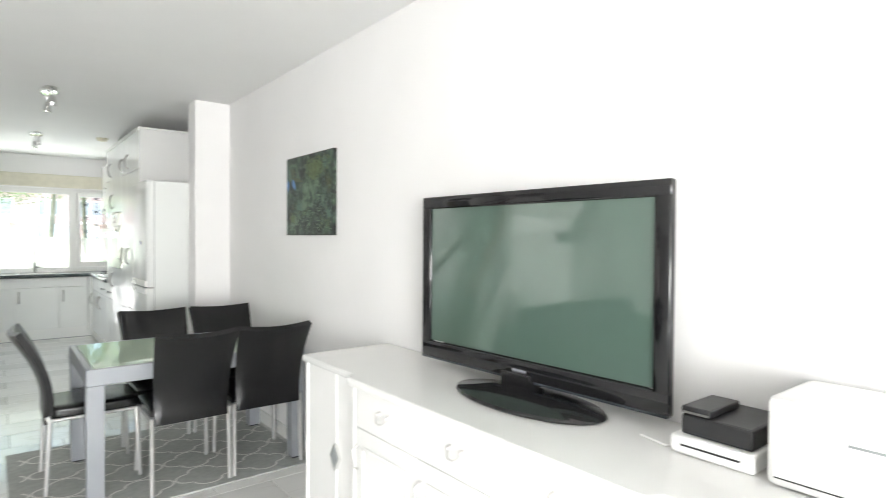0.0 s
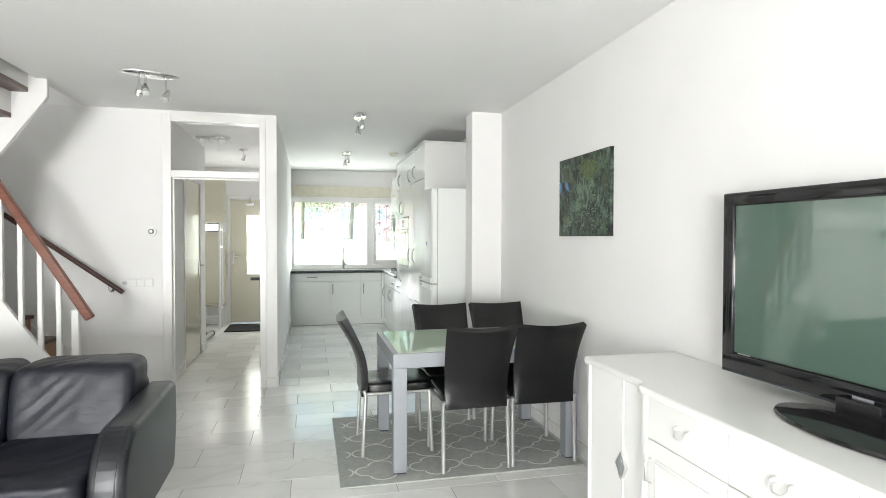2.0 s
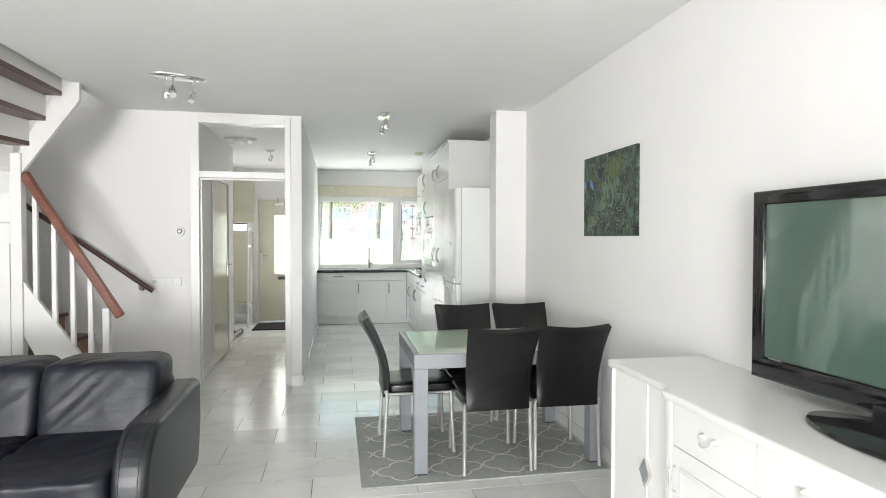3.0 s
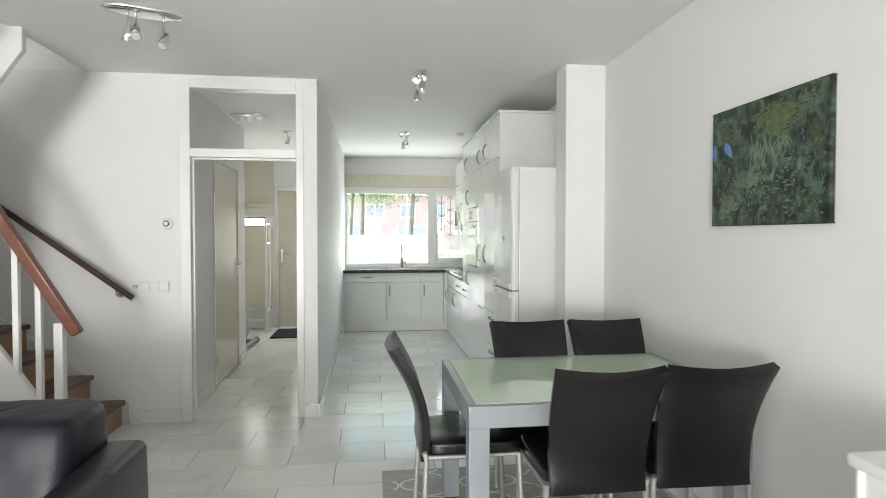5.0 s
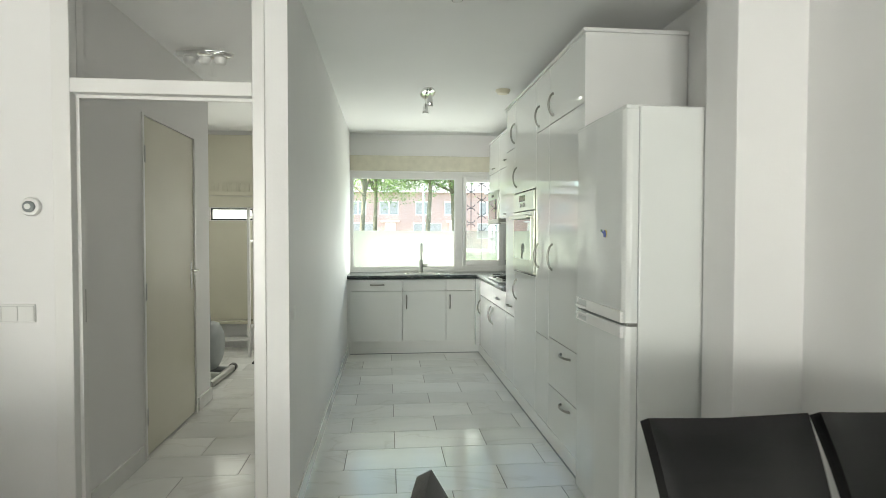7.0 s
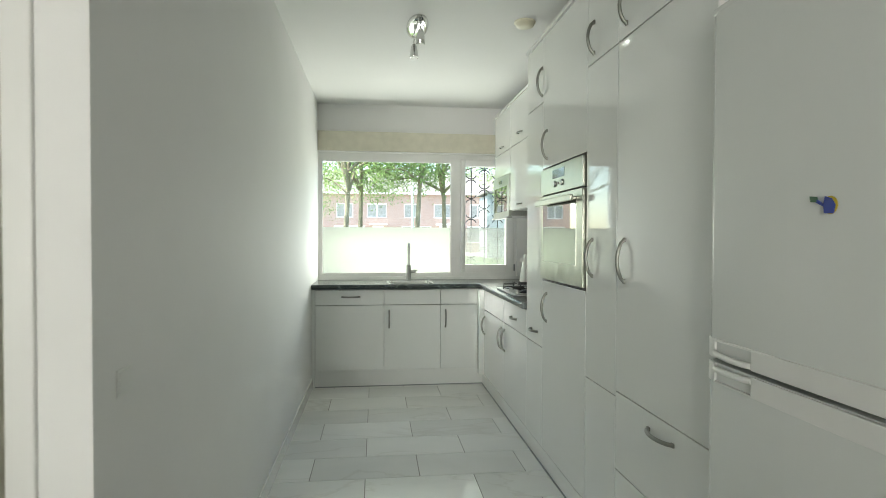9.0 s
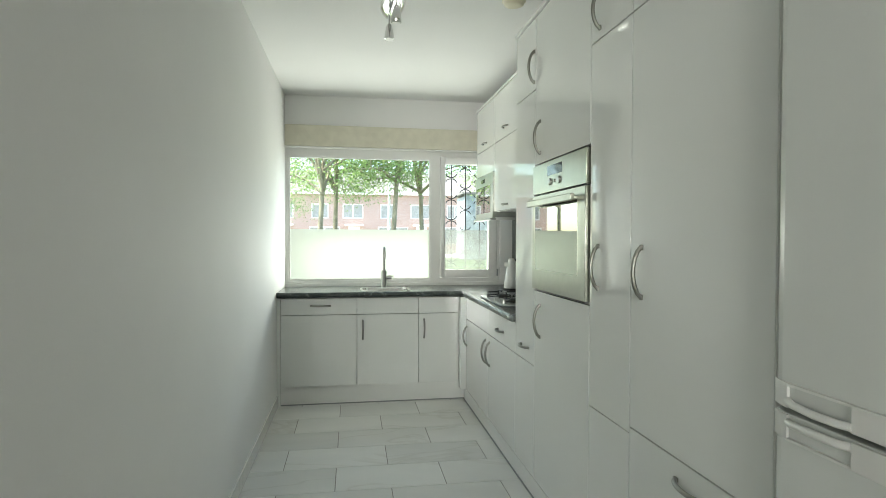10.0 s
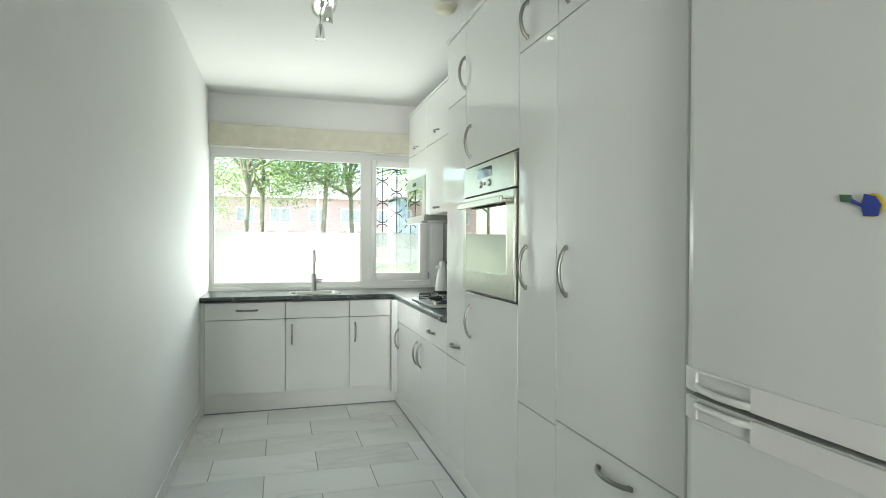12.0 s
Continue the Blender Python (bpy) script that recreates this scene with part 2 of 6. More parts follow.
def foliage(name):
    m = bpy.data.materials.new(name)
    m.use_nodes = True
    n, ln = m.node_tree.nodes, m.node_tree.links
    n.remove(n["Principled BSDF"])
    geo = n.new("ShaderNodeNewGeometry")
    r = n.new("ShaderNodeValToRGB")
    r.color_ramp.elements[0].color, r.color_ramp.elements[1].color = (0.16, 0.25, 0.09, 1), (0.32, 0.40, 0.19, 1)
    ln.new(geo.outputs["Random Per Island"], r.inputs["Fac"])
    d, t, mix = n.new("ShaderNodeBsdfDiffuse"), n.new("ShaderNodeBsdfTranslucent"), n.new("ShaderNodeMixShader")
    mix.inputs["Fac"].default_value = 0.55
    for s in (d, t):
        ln.new(r.outputs["Color"], s.inputs["Color"])
    ln.new(d.outputs[0], mix.inputs[1])
    ln.new(t.outputs[0], mix.inputs[2])
    ln.new(mix.outputs[0], n["Material Output"].inputs["Surface"])
    return m


def jungle_print(name):
    """A garden photograph printed on canvas: dark foliage, pale plumes, a blue flower."""
    m = bpy.data.materials.new(name)
    m.use_nodes = True
    n, ln = m.node_tree.nodes, m.node_tree.links
    b = n["Principled BSDF"]
    b.inputs["Roughness"].default_value = 0.45
    tc = n.new("ShaderNodeTexCoord")

    def noise_at(scale, stretch, distortion, offset=0.0):
        mp = n.new("ShaderNodeMapping")
        mp.inputs["Scale"].default_value, mp.inputs["Location"].default_value = stretch, (offset, offset, offset)
        ln.new(tc.outputs["Object"], mp.inputs["Vector"])
        t = n.new("ShaderNodeTexNoise")
        t.inputs["Scale"].default_value, t.inputs["Detail"].default_value, t.inputs["Distortion"].default_value = scale, 6, distortion
        ln.new(mp.outputs["Vector"], t.inputs["Vector"])
        return t.outputs["Fac"]

    def ramp(fac, stops):
        r = n.new("ShaderNodeValToRGB")
        e = r.color_ramp.elements
        e[0].position, e[0].color = stops[0][0], (*stops[0][1], 1)
        e[1].position, e[1].color = stops[-1][0], (*stops[-1][1], 1)
        for p, c in stops[1:-1]:
            e.new(p).color = (*c, 1)
        ln.new(fac, r.inputs["Fac"])
        return r.outputs["Color"]

    dark = ramp(noise_at(8, (1, 1, 1), 2.2), [(0.38, (0.006, 0.008, 0.008)), (0.50, (0.018, 0.030, 0.022)), (0.62, (0.050, 0.088, 0.050)), (0.76, (0.19, 0.24, 0.20))])
    blades = ramp(noise_at(14, (1, 1.6, 1.0), 1.2, 3.1), [(0.45, (0, 0, 0)), (0.62, (0.20, 0.27, 0.22)), (0.8, (0.45, 0.5, 0.46))])
    lay = n.new("ShaderNodeMix")
    lay.data_type, lay.blend_type = "RGBA", "SCREEN"
    lay.inputs["Factor"].default_value = 0.26
    ln.new(dark, lay.inputs["A"])
    ln.new(blades, lay.inputs["B"])
    ln.new(lay.outputs["Result"], b.inputs["Base Color"])
    return m


M = {}
M["wall"] = material("wall_paint", (0.80, 0.795, 0.785), 0.75, vary=0.012, scale=2.5, bump=0.10, bump_scale=90)
M["ceiling"] = material("ceiling_paint", (0.86, 0.86, 0.85), 0.85, vary=0.012, scale=2, bump=0.18, bump_scale=70)
M["trim"] = material("white_gloss_paint", (0.78, 0.775, 0.755), 0.32, vary=0.02, scale=4, bump=0.03, bump_scale=40)
# cream paint; on the front door it stands in for backlit shade
M["cream"] = material("cream_paint_and_shade", (0.66, 0.635, 0.52), 0.14, vary=0.02, scale=3)
M["lacquer"] = material("white_high_gloss_lacquer", (0.77, 0.785, 0.765), 0.035, vary=0.01, scale=2, coat=0.25)
M["board"] = material("white_cabinet_board", (0.76, 0.765, 0.745), 0.3, vary=0.015, scale=3)
M["sideboard"] = material("white_sideboard_paint", (0.80, 0.80, 0.78), 0.16, vary=0.015, scale=3)
M["marble"] = marble("pale_marble_tile")
M["grout"] = material("grey_grout", (0.27, 0.26, 0.24), 0.9, vary=0.15, scale=8)
M["skirt"] = M["marble"]
M["top"] = stone_top("dark_worktop")
M["splash"] = material("dark_grey_splashback", (0.10, 0.115, 0.11), 0.3, vary=0.15, scale=6)
M["steel"] = material("brushed_steel", (0.40, 0.40, 0.385), 0.3, 1.0, vary=0.06, scale=20)
M["oven_steel"] = material("satin_oven_steel", (0.40, 0.41, 0.36), 0.28, 1.0, vary=0.04, scale=20)
M["pewter"] = material("pale_pewter", (0.66, 0.65, 0.63), 0.3, 0.5, vary=0.05, scale=30)
M["handle_steel"] = material("dull_handle_steel", (0.27, 0.27, 0.25), 0.34, 1.0, vary=0.08, scale=25)
M["chair_steel"] = material("pale_satin_steel", (0.52, 0.52, 0.51), 0.45, 0.75, vary=0.05, scale=20)
M["chrome"] = material("chrome", (0.75, 0.75, 0.74), 0.08, 1.0, vary=0.03, scale=12)
M["oven_glass"] = material("black_oven_glass", (0.30, 0.31, 0.285), 0.02, 1.0, vary=0.02)
M["alu"] = material("silver_painted_aluminium", (0.30, 0.315, 0.335), 0.42, 0.3, vary=0.03, scale=8)
M["black_leather"] = leather("black_leather", (0.0042, 0.0042, 0.0048), 0.27, 0.35, 0.07, 0.5)
M["sofa_leather"] = leather("blue_black_leather", (0.008, 0.0095, 0.013), 0.34, 0.15, 0.05)
M["cushion_leather"] = leather("creased_blue_black_leather", (0.0085, 0.010, 0.0165), 0.42, 0.30, 0.14, 0.36)
M["glass"] = glass("clear_glass")
M["window_glass"] = pane_glass("thin_window_glass")
M["green_glass"] = material("frosted_green_glass", (0.60, 0.72, 0.57), 0.04, vary=0.02, scale=3, spec=0.7)
M["film"] = frosted_film("frosted_window_film")
M["thin_film"] = thin_film("thin_window_film")
M["rug"] = material("grey_rug_pile", (0.41, 0.425, 0.40), 0.95, vary=0.10, scale=30, bump=0.6, bump_scale=420)
M["rug_line"] = material("cream_rug_line", (0.76, 0.76, 0.72), 0.95, vary=0.06, scale=40, bump=0.5, bump_scale=420)
M["tv_black"] = material("black_piano_plastic", (0.010, 0.010, 0.011), 0.08, vary=0.1, spec=0.6)
M["screen"] = material("matte_green_grey_screen", (0.085, 0.135, 0.110), 0.025, vary=0.03, scale=2, spec=1.0, coat=1.0)
M["screen"].node_tree.nodes["Principled BSDF"].inputs["Coat IOR"].default_value = 1.85
M["black"] = material("black_plastic", (0.02, 0.02, 0.021), 0.35, vary=0.15, scale=20, bump=0.05)
M["iron"] = material("black_cast_iron", (0.018, 0.018, 0.018), 0.55, 0.3, vary=0.2, scale=30, bump=0.1)
M["white_plastic"] = material("white_plastic", (0.78, 0.78, 0.76), 0.3, vary=0.02, scale=8)
M["ivory_plastic"] = material("ivory_plastic", (0.74, 0.70, 0.55), 0.4, vary=0.03, scale=8)
M["fridge"] = material("white_fridge_enamel", (0.74, 0.76, 0.74), 0.22, vary=0.012, scale=3, bump=0.03, bump_scale=160)
M["tread"] = wood("dark_stained_tread", (0.08, 0.043, 0.031), (0.15, 0.082, 0.058), 0.3)
M["riser"] = wood("brown_stained_riser", (0.30, 0.17, 0.10), (0.40, 0.235, 0.145), 0.4)
M["rail_red"] = wood("red_brown_hardwood", (0.14, 0.045, 0.025), (0.21, 0.075, 0.042), 0.3)
M["rail_dark"] = wood("dark_hardwood", (0.05, 0.022, 0.016), (0.08, 0.036, 0.026), 0.3)
M["blind"] = material("cream_blind_fabric", (0.66, 0.63, 0.52), 0.85, vary=0.06, scale=14, bump=0.25, bump_scale=240)
M["mat"] = material("black_coir_mat", (0.012, 0.012, 0.013), 0.95, vary=0.3, scale=60, bump=0.6, bump_scale=300)
# grey that paints in the shade of switch gaps and the socket recess
M["gap_shade"] = material("gap_shade_grey", (0.58, 0.58, 0.57), 0.5, vary=0.05)
M["grey_plastic"] = material("grey_plastic", (0.26, 0.28, 0.28), 0.4, vary=0.06, scale=9)
M["lens"] = material("smoked_glass", (0.03, 0.035, 0.04), 0.05, vary=0.05)
M["brick"] = brickwork("far_brick")
M["white_render"] = material("white_house_panel", (0.68, 0.68, 0.66), 0.6, vary=0.06, scale=1)
M["roof"] = material("grey_roof", (0.16, 0.15, 0.15), 0.8, vary=0.15, scale=2)
M["far_glass"] = material("dark_house_glass", (0.30, 0.30, 0.29), 0.2, vary=0.2, spec=0.25)
M["bark"] = material("tree_bark", (0.21, 0.185, 0.135), 0.9, vary=0.3, scale=4, bump=0.8, bump_scale=14)
M["leaf"] = foliage("sunlit_leaves")
M["ground"] = material("street_paving", (0.40, 0.385, 0.36), 0.9, vary=0.15, scale=0.6)
M["grass"] = material("lawn_green", (0.07, 0.11, 0.035), 0.95, vary=0.3, scale=1.2)
M["fence"] = material("grey_wood_fence", (0.30, 0.32, 0.34), 0.8, vary=0.25, scale=3)
M["canvas"] = jungle_print("garden_print")
M["canvas_edge"] = material("dark_canvas_edge", (0.03, 0.03, 0.03), 0.6, vary=0.1)
M["blue_flower"] = material("blue_print_ink", (0.11, 0.24, 0.50), 0.45, vary=0.2, scale=30)
M["olive_print"] = material("olive_print_ink", (0.075, 0.085, 0.045), 0.45, vary=0.3, scale=40)
M["teal_print"] = material("teal_print_ink", (0.10, 0.16, 0.13), 0.45, vary=0.3, scale=40)
M["coral_print"] = material("coral_print_ink", (0.35, 0.13, 0.10), 0.45, vary=0.2, scale=40)
M["pale_print"] = material("pale_print_ink", (0.16, 0.225, 0.155), 0.45, vary=0.25, scale=40)
M["lime_print"] = material("lime_print_ink", (0.115, 0.15, 0.065), 0.45, vary=0.3, scale=40)
M["magnet_blue"] = material("blue_magnet", (0.03, 0.06, 0.35), 0.4, vary=0.1)
M["magnet_yellow"] = material("yellow_magnet", (0.6, 0.45, 0.03), 0.4, vary=0.1)
M["magnet_green"] = material("green_magnet", (0.06, 0.16, 0.08), 0.4, vary=0.1)

# ---------------------------------------------------------------- shapes


def box(bm, x0, y0, z0, x1, y1, z1, bevel=0.0, segments=2):
    """Adds an axis-parallel box, its edges rounded."""
    tmp = bmesh.new()
    bmesh.ops.create_cube(tmp, size=1.0)
    for v in tmp.verts:
        v.co = Vector((x0 + (v.co.x + 0.5) * (x1 - x0), y0 + (v.co.y + 0.5) * (y1 - y0), z0 + (v.co.z + 0.5) * (z1 - z0)))
    if bevel:
        bmesh.ops.bevel(tmp, geom=list(tmp.edges), offset=bevel, segments=segments, affect="EDGES", profile=0.5)
    return merge(bm, tmp)


def merge(bm, tmp, m=None):
    if m is not None:
        tmp.transform(m)
    at = {v: bm.verts.new(v.co) for v in tmp.verts}
    for f in tmp.faces:
        bm.faces.new([at[v] for v in f.verts])
    tmp.free()
    return bm


def rod(bm, points, radius, sides=10, taper=None):
    """Adds a round bar through the points, closed at both ends."""
    points = [Vector(p) for p in points]
    rings, side = [], None
    for i, p in enumerate(points):
        way = (points[min(i + 1, len(points) - 1)] - points[max(i - 1, 0)]).normalized()
        if side is None:
            side = way.orthogonal().normalized()
        side = (side - way * side.dot(way)).normalized()
        up = way.cross(side)
        r = radius if taper is None else radius + (taper - radius) * i / (len(points) - 1)
        rings.append([bm.verts.new(p + r * (math.cos(a) * side + math.sin(a) * up)) for a in (2 * math.pi * k / sides for k in range(sides))])
    for a, b in zip(rings, rings[1:]):
        for k in range(sides):
            bm.faces.new((a[k], a[(k + 1) % sides], b[(k + 1) % sides], b[k]))
    bm.faces.new(rings[0][::-1])
    bm.faces.new(rings[-1])
    return bm


def lathe(bm, profile, sides=32, m=None, sx=1.0, sy=1.0):
    """Adds a turned body from (radius, z) pairs."""
    tmp = bmesh.new()
    rings = [[tmp.verts.new((r * sx * math.cos(2 * math.pi * k / sides), r * sy * math.sin(2 * math.pi * k / sides), z)) for k in range(sides)] for r, z in profile]
    for a, b in zip(rings, rings[1:]):
        for k in range(sides):
            tmp.faces.new((a[k], a[(k + 1) % sides], b[(k + 1) % sides], b[k]))
    tmp.faces.new(rings[0][::-1])
    tmp.faces.new(rings[-1])
    return merge(bm, tmp, m)


def prism(bm, outline, z0, z1, m=None, bevel=0.0, segments=2):
    """Adds an upright prism on an outline of (x, y) pairs."""
    tmp = bmesh.new()
    low, high = [tmp.verts.new((x, y, z0)) for x, y in outline], [tmp.verts.new((x, y, z1)) for x, y in outline]
    tmp.faces.new(low[::-1])
    tmp.faces.new(high)
    for i in range(len(outline)):
        j = (i + 1) % len(outline)
        tmp.faces.new((low[i], low[j], high[j], high[i]))
    bmesh.ops.recalc_face_normals(tmp, faces=tmp.faces)
    if bevel:
        bmesh.ops.bevel(tmp, geom=list(tmp.edges), offset=bevel, segments=segments, affect="EDGES", profile=0.5)
    return merge(bm, tmp, m)


def slab(bm, at, nu, nv, thick):
    """Adds a padded sheet: at(u, v) gives its middle, the thickness thins out towards the rim."""
    def middle(i, j):
        return Vector(at(i / nu, j / nv))
    sides = []
    for sign in (1, -1):
        rows = []
        for i in range(nu + 1):
            row = []
            for j in range(nv + 1):
                p = middle(i, j)
                du = middle(min(i + 1, nu), j) - middle(max(i - 1, 0), j)
                dv = middle(i, min(j + 1, nv)) - middle(i, max(j - 1, 0))
                nrm = du.cross(dv).normalized()
                u, v = i / nu, j / nv
                rim = min(u, 1 - u, v, 1 - v)
                t = thick * (0.68 + 0.32 * min(1, rim / 0.12) ** 0.5)
                row.append(bm.verts.new(p + sign * nrm * t / 2))
            rows.append(row)
        sides.append(rows)
    a, b = sides
    for i in range(nu):
        for j in range(nv):
            bm.faces.new((a[i][j], a[i + 1][j], a[i + 1][j + 1], a[i][j + 1]))
            bm.faces.new((b[i][j], b[i][j + 1], b[i + 1][j + 1], b[i + 1][j]))
    ring = lambda r: [r[i][0] for i in range(nu)] + [r[nu][j] for j in range(nv)] + [r[i][nv] for i in range(nu, 0, -1)] + [r[0][j] for j in range(nv, 0, -1)]
    ra, rb = ring(a), ring(b)
    for i in range(len(ra)):
        j = (i + 1) % len(ra)
        bm.faces.new((ra[j], ra[i], rb[i], rb[j]))
    return bm


def cushion(bm, x0, y0, z0, x1, y1, z1, power=5.0, wave=0.0, n=14, fold=0.0):
    """Adds a stuffed cushion: a box with swollen sides, lightly puckered."""
    tmp = bmesh.new()
    bmesh.ops.create_cube(tmp, size=2.0)
    bmesh.ops.subdivide_edges(tmp, edges=list(tmp.edges), cuts=n, use_grid_fill=True)
    c, h = Vector(((x0 + x1) / 2, (y0 + y1) / 2, (z0 + z1) / 2)), Vector(((x1 - x0) / 2, (y1 - y0) / 2, (z1 - z0) / 2))
    for v in tmp.verts:
        d = v.co.copy()
        k = (abs(d.x) ** power + abs(d.y) ** power + abs(d.z) ** power) ** (1 / power)
        d = d / k
        p = c + Vector((d.x * h.x, d.y * h.y, d.z * h.z))
        if wave:
            p += d.normalized() * wave * noise.noise(p * 9)
        if fold:
            along, across = (p.x + p.z + 0.4 * p.y) * 0.7, (p.z - p.x + p.y) * 0.7
            mask = 0.25 + 0.75 * max(0.0, min(1.0, 0.5 + 1.6 * noise.noise(p * 3.1 + Vector((5, 1, 2)))))
            p -= d.normalized() * fold * mask * abs(noise.noise(Vector((along * 3.0, across * 15, 0.7))))
        v.co = p
    return merge(bm, tmp)


# ---------------------------------------------------------------- objects


def mesh_of(name, bm, mat, flat=False):
    bmesh.ops.recalc_face_normals(bm, faces=bm.faces)
    me = bpy.data.meshes.new(name)
    bm.to_mesh(me)
    bm.free()
    me.materials.append(M[mat] if isinstance(mat, str) else mat)
    if not flat:
        areas = [p.area for p in me.polygons]
        me.shade_smooth()
        me.set_sharp_from_angle(angle=radians(20 if max(areas) > 0.13 * sum(areas) else 55))
    return me


def part(name, bm, mat, parent, label=""):
    ob = new(name, mesh_of(name, bm, mat))
    ob.parent = parent
    return tagged(ob, label)


def thing(name, label, category, at=None, group="", kind=""):
    """A thing of several parts: an Empty at its base."""
    ob = new(name)
    ob.empty_display_size = 0.1
    if at is not None:
        ob.matrix_world = at
    return tagged(ob, label, category, group, kind)


def solo(name, bm, mat, label, category, at=None, group="", kind=""):
    """A thing that is one mesh."""
    ob = new(name, mesh_of(name, bm, mat))
    if at is not None:
        ob.matrix_world = at
    return tagged(ob, label, category, group, kind)


def structure(name, bm, mat, label, category):
    return solo(name, bm, mat, label, category, kind="structure")


def B(*boxes, bevel=0.0):
    bm = bmesh.new()
    for b in boxes:
        box(bm, *b, bevel=bevel)
    return bm


def pierced(bm, axis, a0, a1, t0, t1, z0, z1, holes):
    """Adds a wall from a0 to a1 along an axis, t0 to t1 thick, with holes (from, to, bottom, top) right through it."""
    xs = sorted({a0, a1, *[h[0] for h in holes], *[h[1] for h in holes]})
    for xa, xb in zip(xs, xs[1:]):
        zs = [z0]
        for h in sorted(holes, key=lambda h: h[2]):
            if h[0] <= xa + 1e-6 and h[1] >= xb - 1e-6:
                zs += [h[2], h[3]]
        zs.append(z1)
        for za, zb in zip(zs[::2], zs[1::2]):
            if zb - za > 1e-4:
                box(bm, *((xa, t0, za, xb, t1, zb) if axis == "x" else (t0, xa, za, t1, xb, zb)))
    return bm

# ---------------------------------------------------------------- the shell
CEIL = 2.55
XR, XL, XK = 1.65, -3.6, 1.685          # right wall, left wall, right wall of the kitchen
YP, YF, YB = 5.68, 9.93, -5.2          # partition, front facade, unseen rear wall
KL = -0.36                             # left wall of the kitchen

structure("wall_right", B((XR, YB - 0.2, 0, XR + 0.25, 5.08, CEIL)), "wall", "smooth white plastered party wall", "wall")
structure("wall_kitchen", B((XK, 5.29, 0, XK + 0.18, YF + 0.22, CEIL)), "wall", "white painted wall behind the kitchen units", "wall")
structure("pillar", B((1.37, 5.08, 0, XK + 0.18, 5.29, CEIL), bevel=0.004), "wall", "white plastered pillar beside the fridge", "pillar")
structure("wall_left", B((XL - 0.2, YB - 0.2, 0, XL, YF + 0.22, CEIL + 2.6)), "wall", "plain white side wall", "wall")

bm = bmesh.new()
pierced(bm, "x", XL, KL, YP, YP + 0.10, 0, CEIL, [(-1.345, -0.46, 0, 2.525)])
structure("wall_partition", bm, "wall", "white plastered wall between living room and hall", "wall")
structure("wall_kitchen_left", B((KL - 0.10, YP + 0.10, 0, KL, YF, CEIL)), "wall", "white plastered wall between kitchen and hall", "wall")

bm = bmesh.new()
pierced(bm, "x", XL, XK, YF, YF + 0.22, 0, CEIL, [(KL, 1.565, 0.90, 2.10), (-1.385, -0.555, 0, 2.10), (-1.98, -1.50, 1.505, 1.645)])
structure("wall_facade", bm, "wall", "white inside of the street facade with window openings", "wall")
# unseen rear wall, set far back to even out the fill light
bm = bmesh.new()
pierced(bm, "x", XL, XR, YB - 0.2, YB, 0, CEIL, [(-3.45, -1.15, 0.25, 2.35)])
structure("wall_rear", bm, "wall", "plain white rear wall, out of view, with an assumed window opening", "wall")

# hall side walls
bm = bmesh.new()
pierced(bm, "y", YP + 0.10, 7.80, -1.45, -1.35, 0, CEIL, [(6.56, 7.47, 0, 2.06)])
structure("wall_hall", bm, "wall", "white hall wall with a closet door", "wall")
structure("wall_hall_back", B((-2.3, 7.70, 0, -1.45, 7.80, CEIL), (-2.3, 7.80, 0, -2.2, YF, CEIL)), "wall", "white walls of the hall recess", "wall")
structure("wall_closet", B((-2.3, 5.78, 0, -2.2, 7.70, CEIL)), "wall", "plain back wall of the hall closet", "wall")

# ceiling with the stairwell left open
WX, WY = -1.97, 4.84
structure("ceiling", B((WX, YB - 0.2, CEIL, XK + 0.2, YF + 0.22, CEIL + 0.25), (XL, YB - 0.2, CEIL, WX, 3.85, CEIL + 0.25), (XL, YP, CEIL, WX, YF + 0.22, CEIL + 0.25)),
          "ceiling", "white plastered ceiling", "ceiling")
structure("stairwell", B((WX, 3.85, CEIL + 0.25, WX + 0.1, YP, 5.1), (XL, YP, CEIL + 0.25, WX + 0.1, YP + 0.1, 5.1), (XL, 3.75, CEIL + 0.25, WX + 0.1, 3.85, 5.1), (XL - 0.2, 3.75, 5.1, WX + 0.1, YP + 0.1, 5.2)),
          "wall", "white walls of the stairwell above", "wall")

# skirting of marble strips
def skirting(name, *boxes):
    structure(name, B(*boxes, bevel=0.002), "skirt", "low pale marble skirting", "baseboard")


skirting("baseboard_right", (XR - 0.012, 2.62, 0, XR, 5.068, 0.085))
skirting("baseboard_pillar", (1.37, 5.068, 0, XR, 5.08, 0.085), (1.358, 5.068, 0, 1.37, 5.29, 0.085))
skirting("baseboard_kitchen", (KL, YP + 0.002, 0, KL + 0.012, 9.39, 0.085), (KL - 0.098, YP - 0.012, 0, KL + 0.012, YP, 0.095))
skirting("baseboard_partition", (-1.70, YP - 0.012, 0, -1.347, YP, 0.095))
skirting("baseboard_hall", (-1.35, 5.785, 0, -1.338, 6.53, 0.10), (-1.35, 7.50, 0, -1.338, 7.80, 0.10), (KL - 0.112, 6.55, 0, KL - 0.10, YF, 0.10))

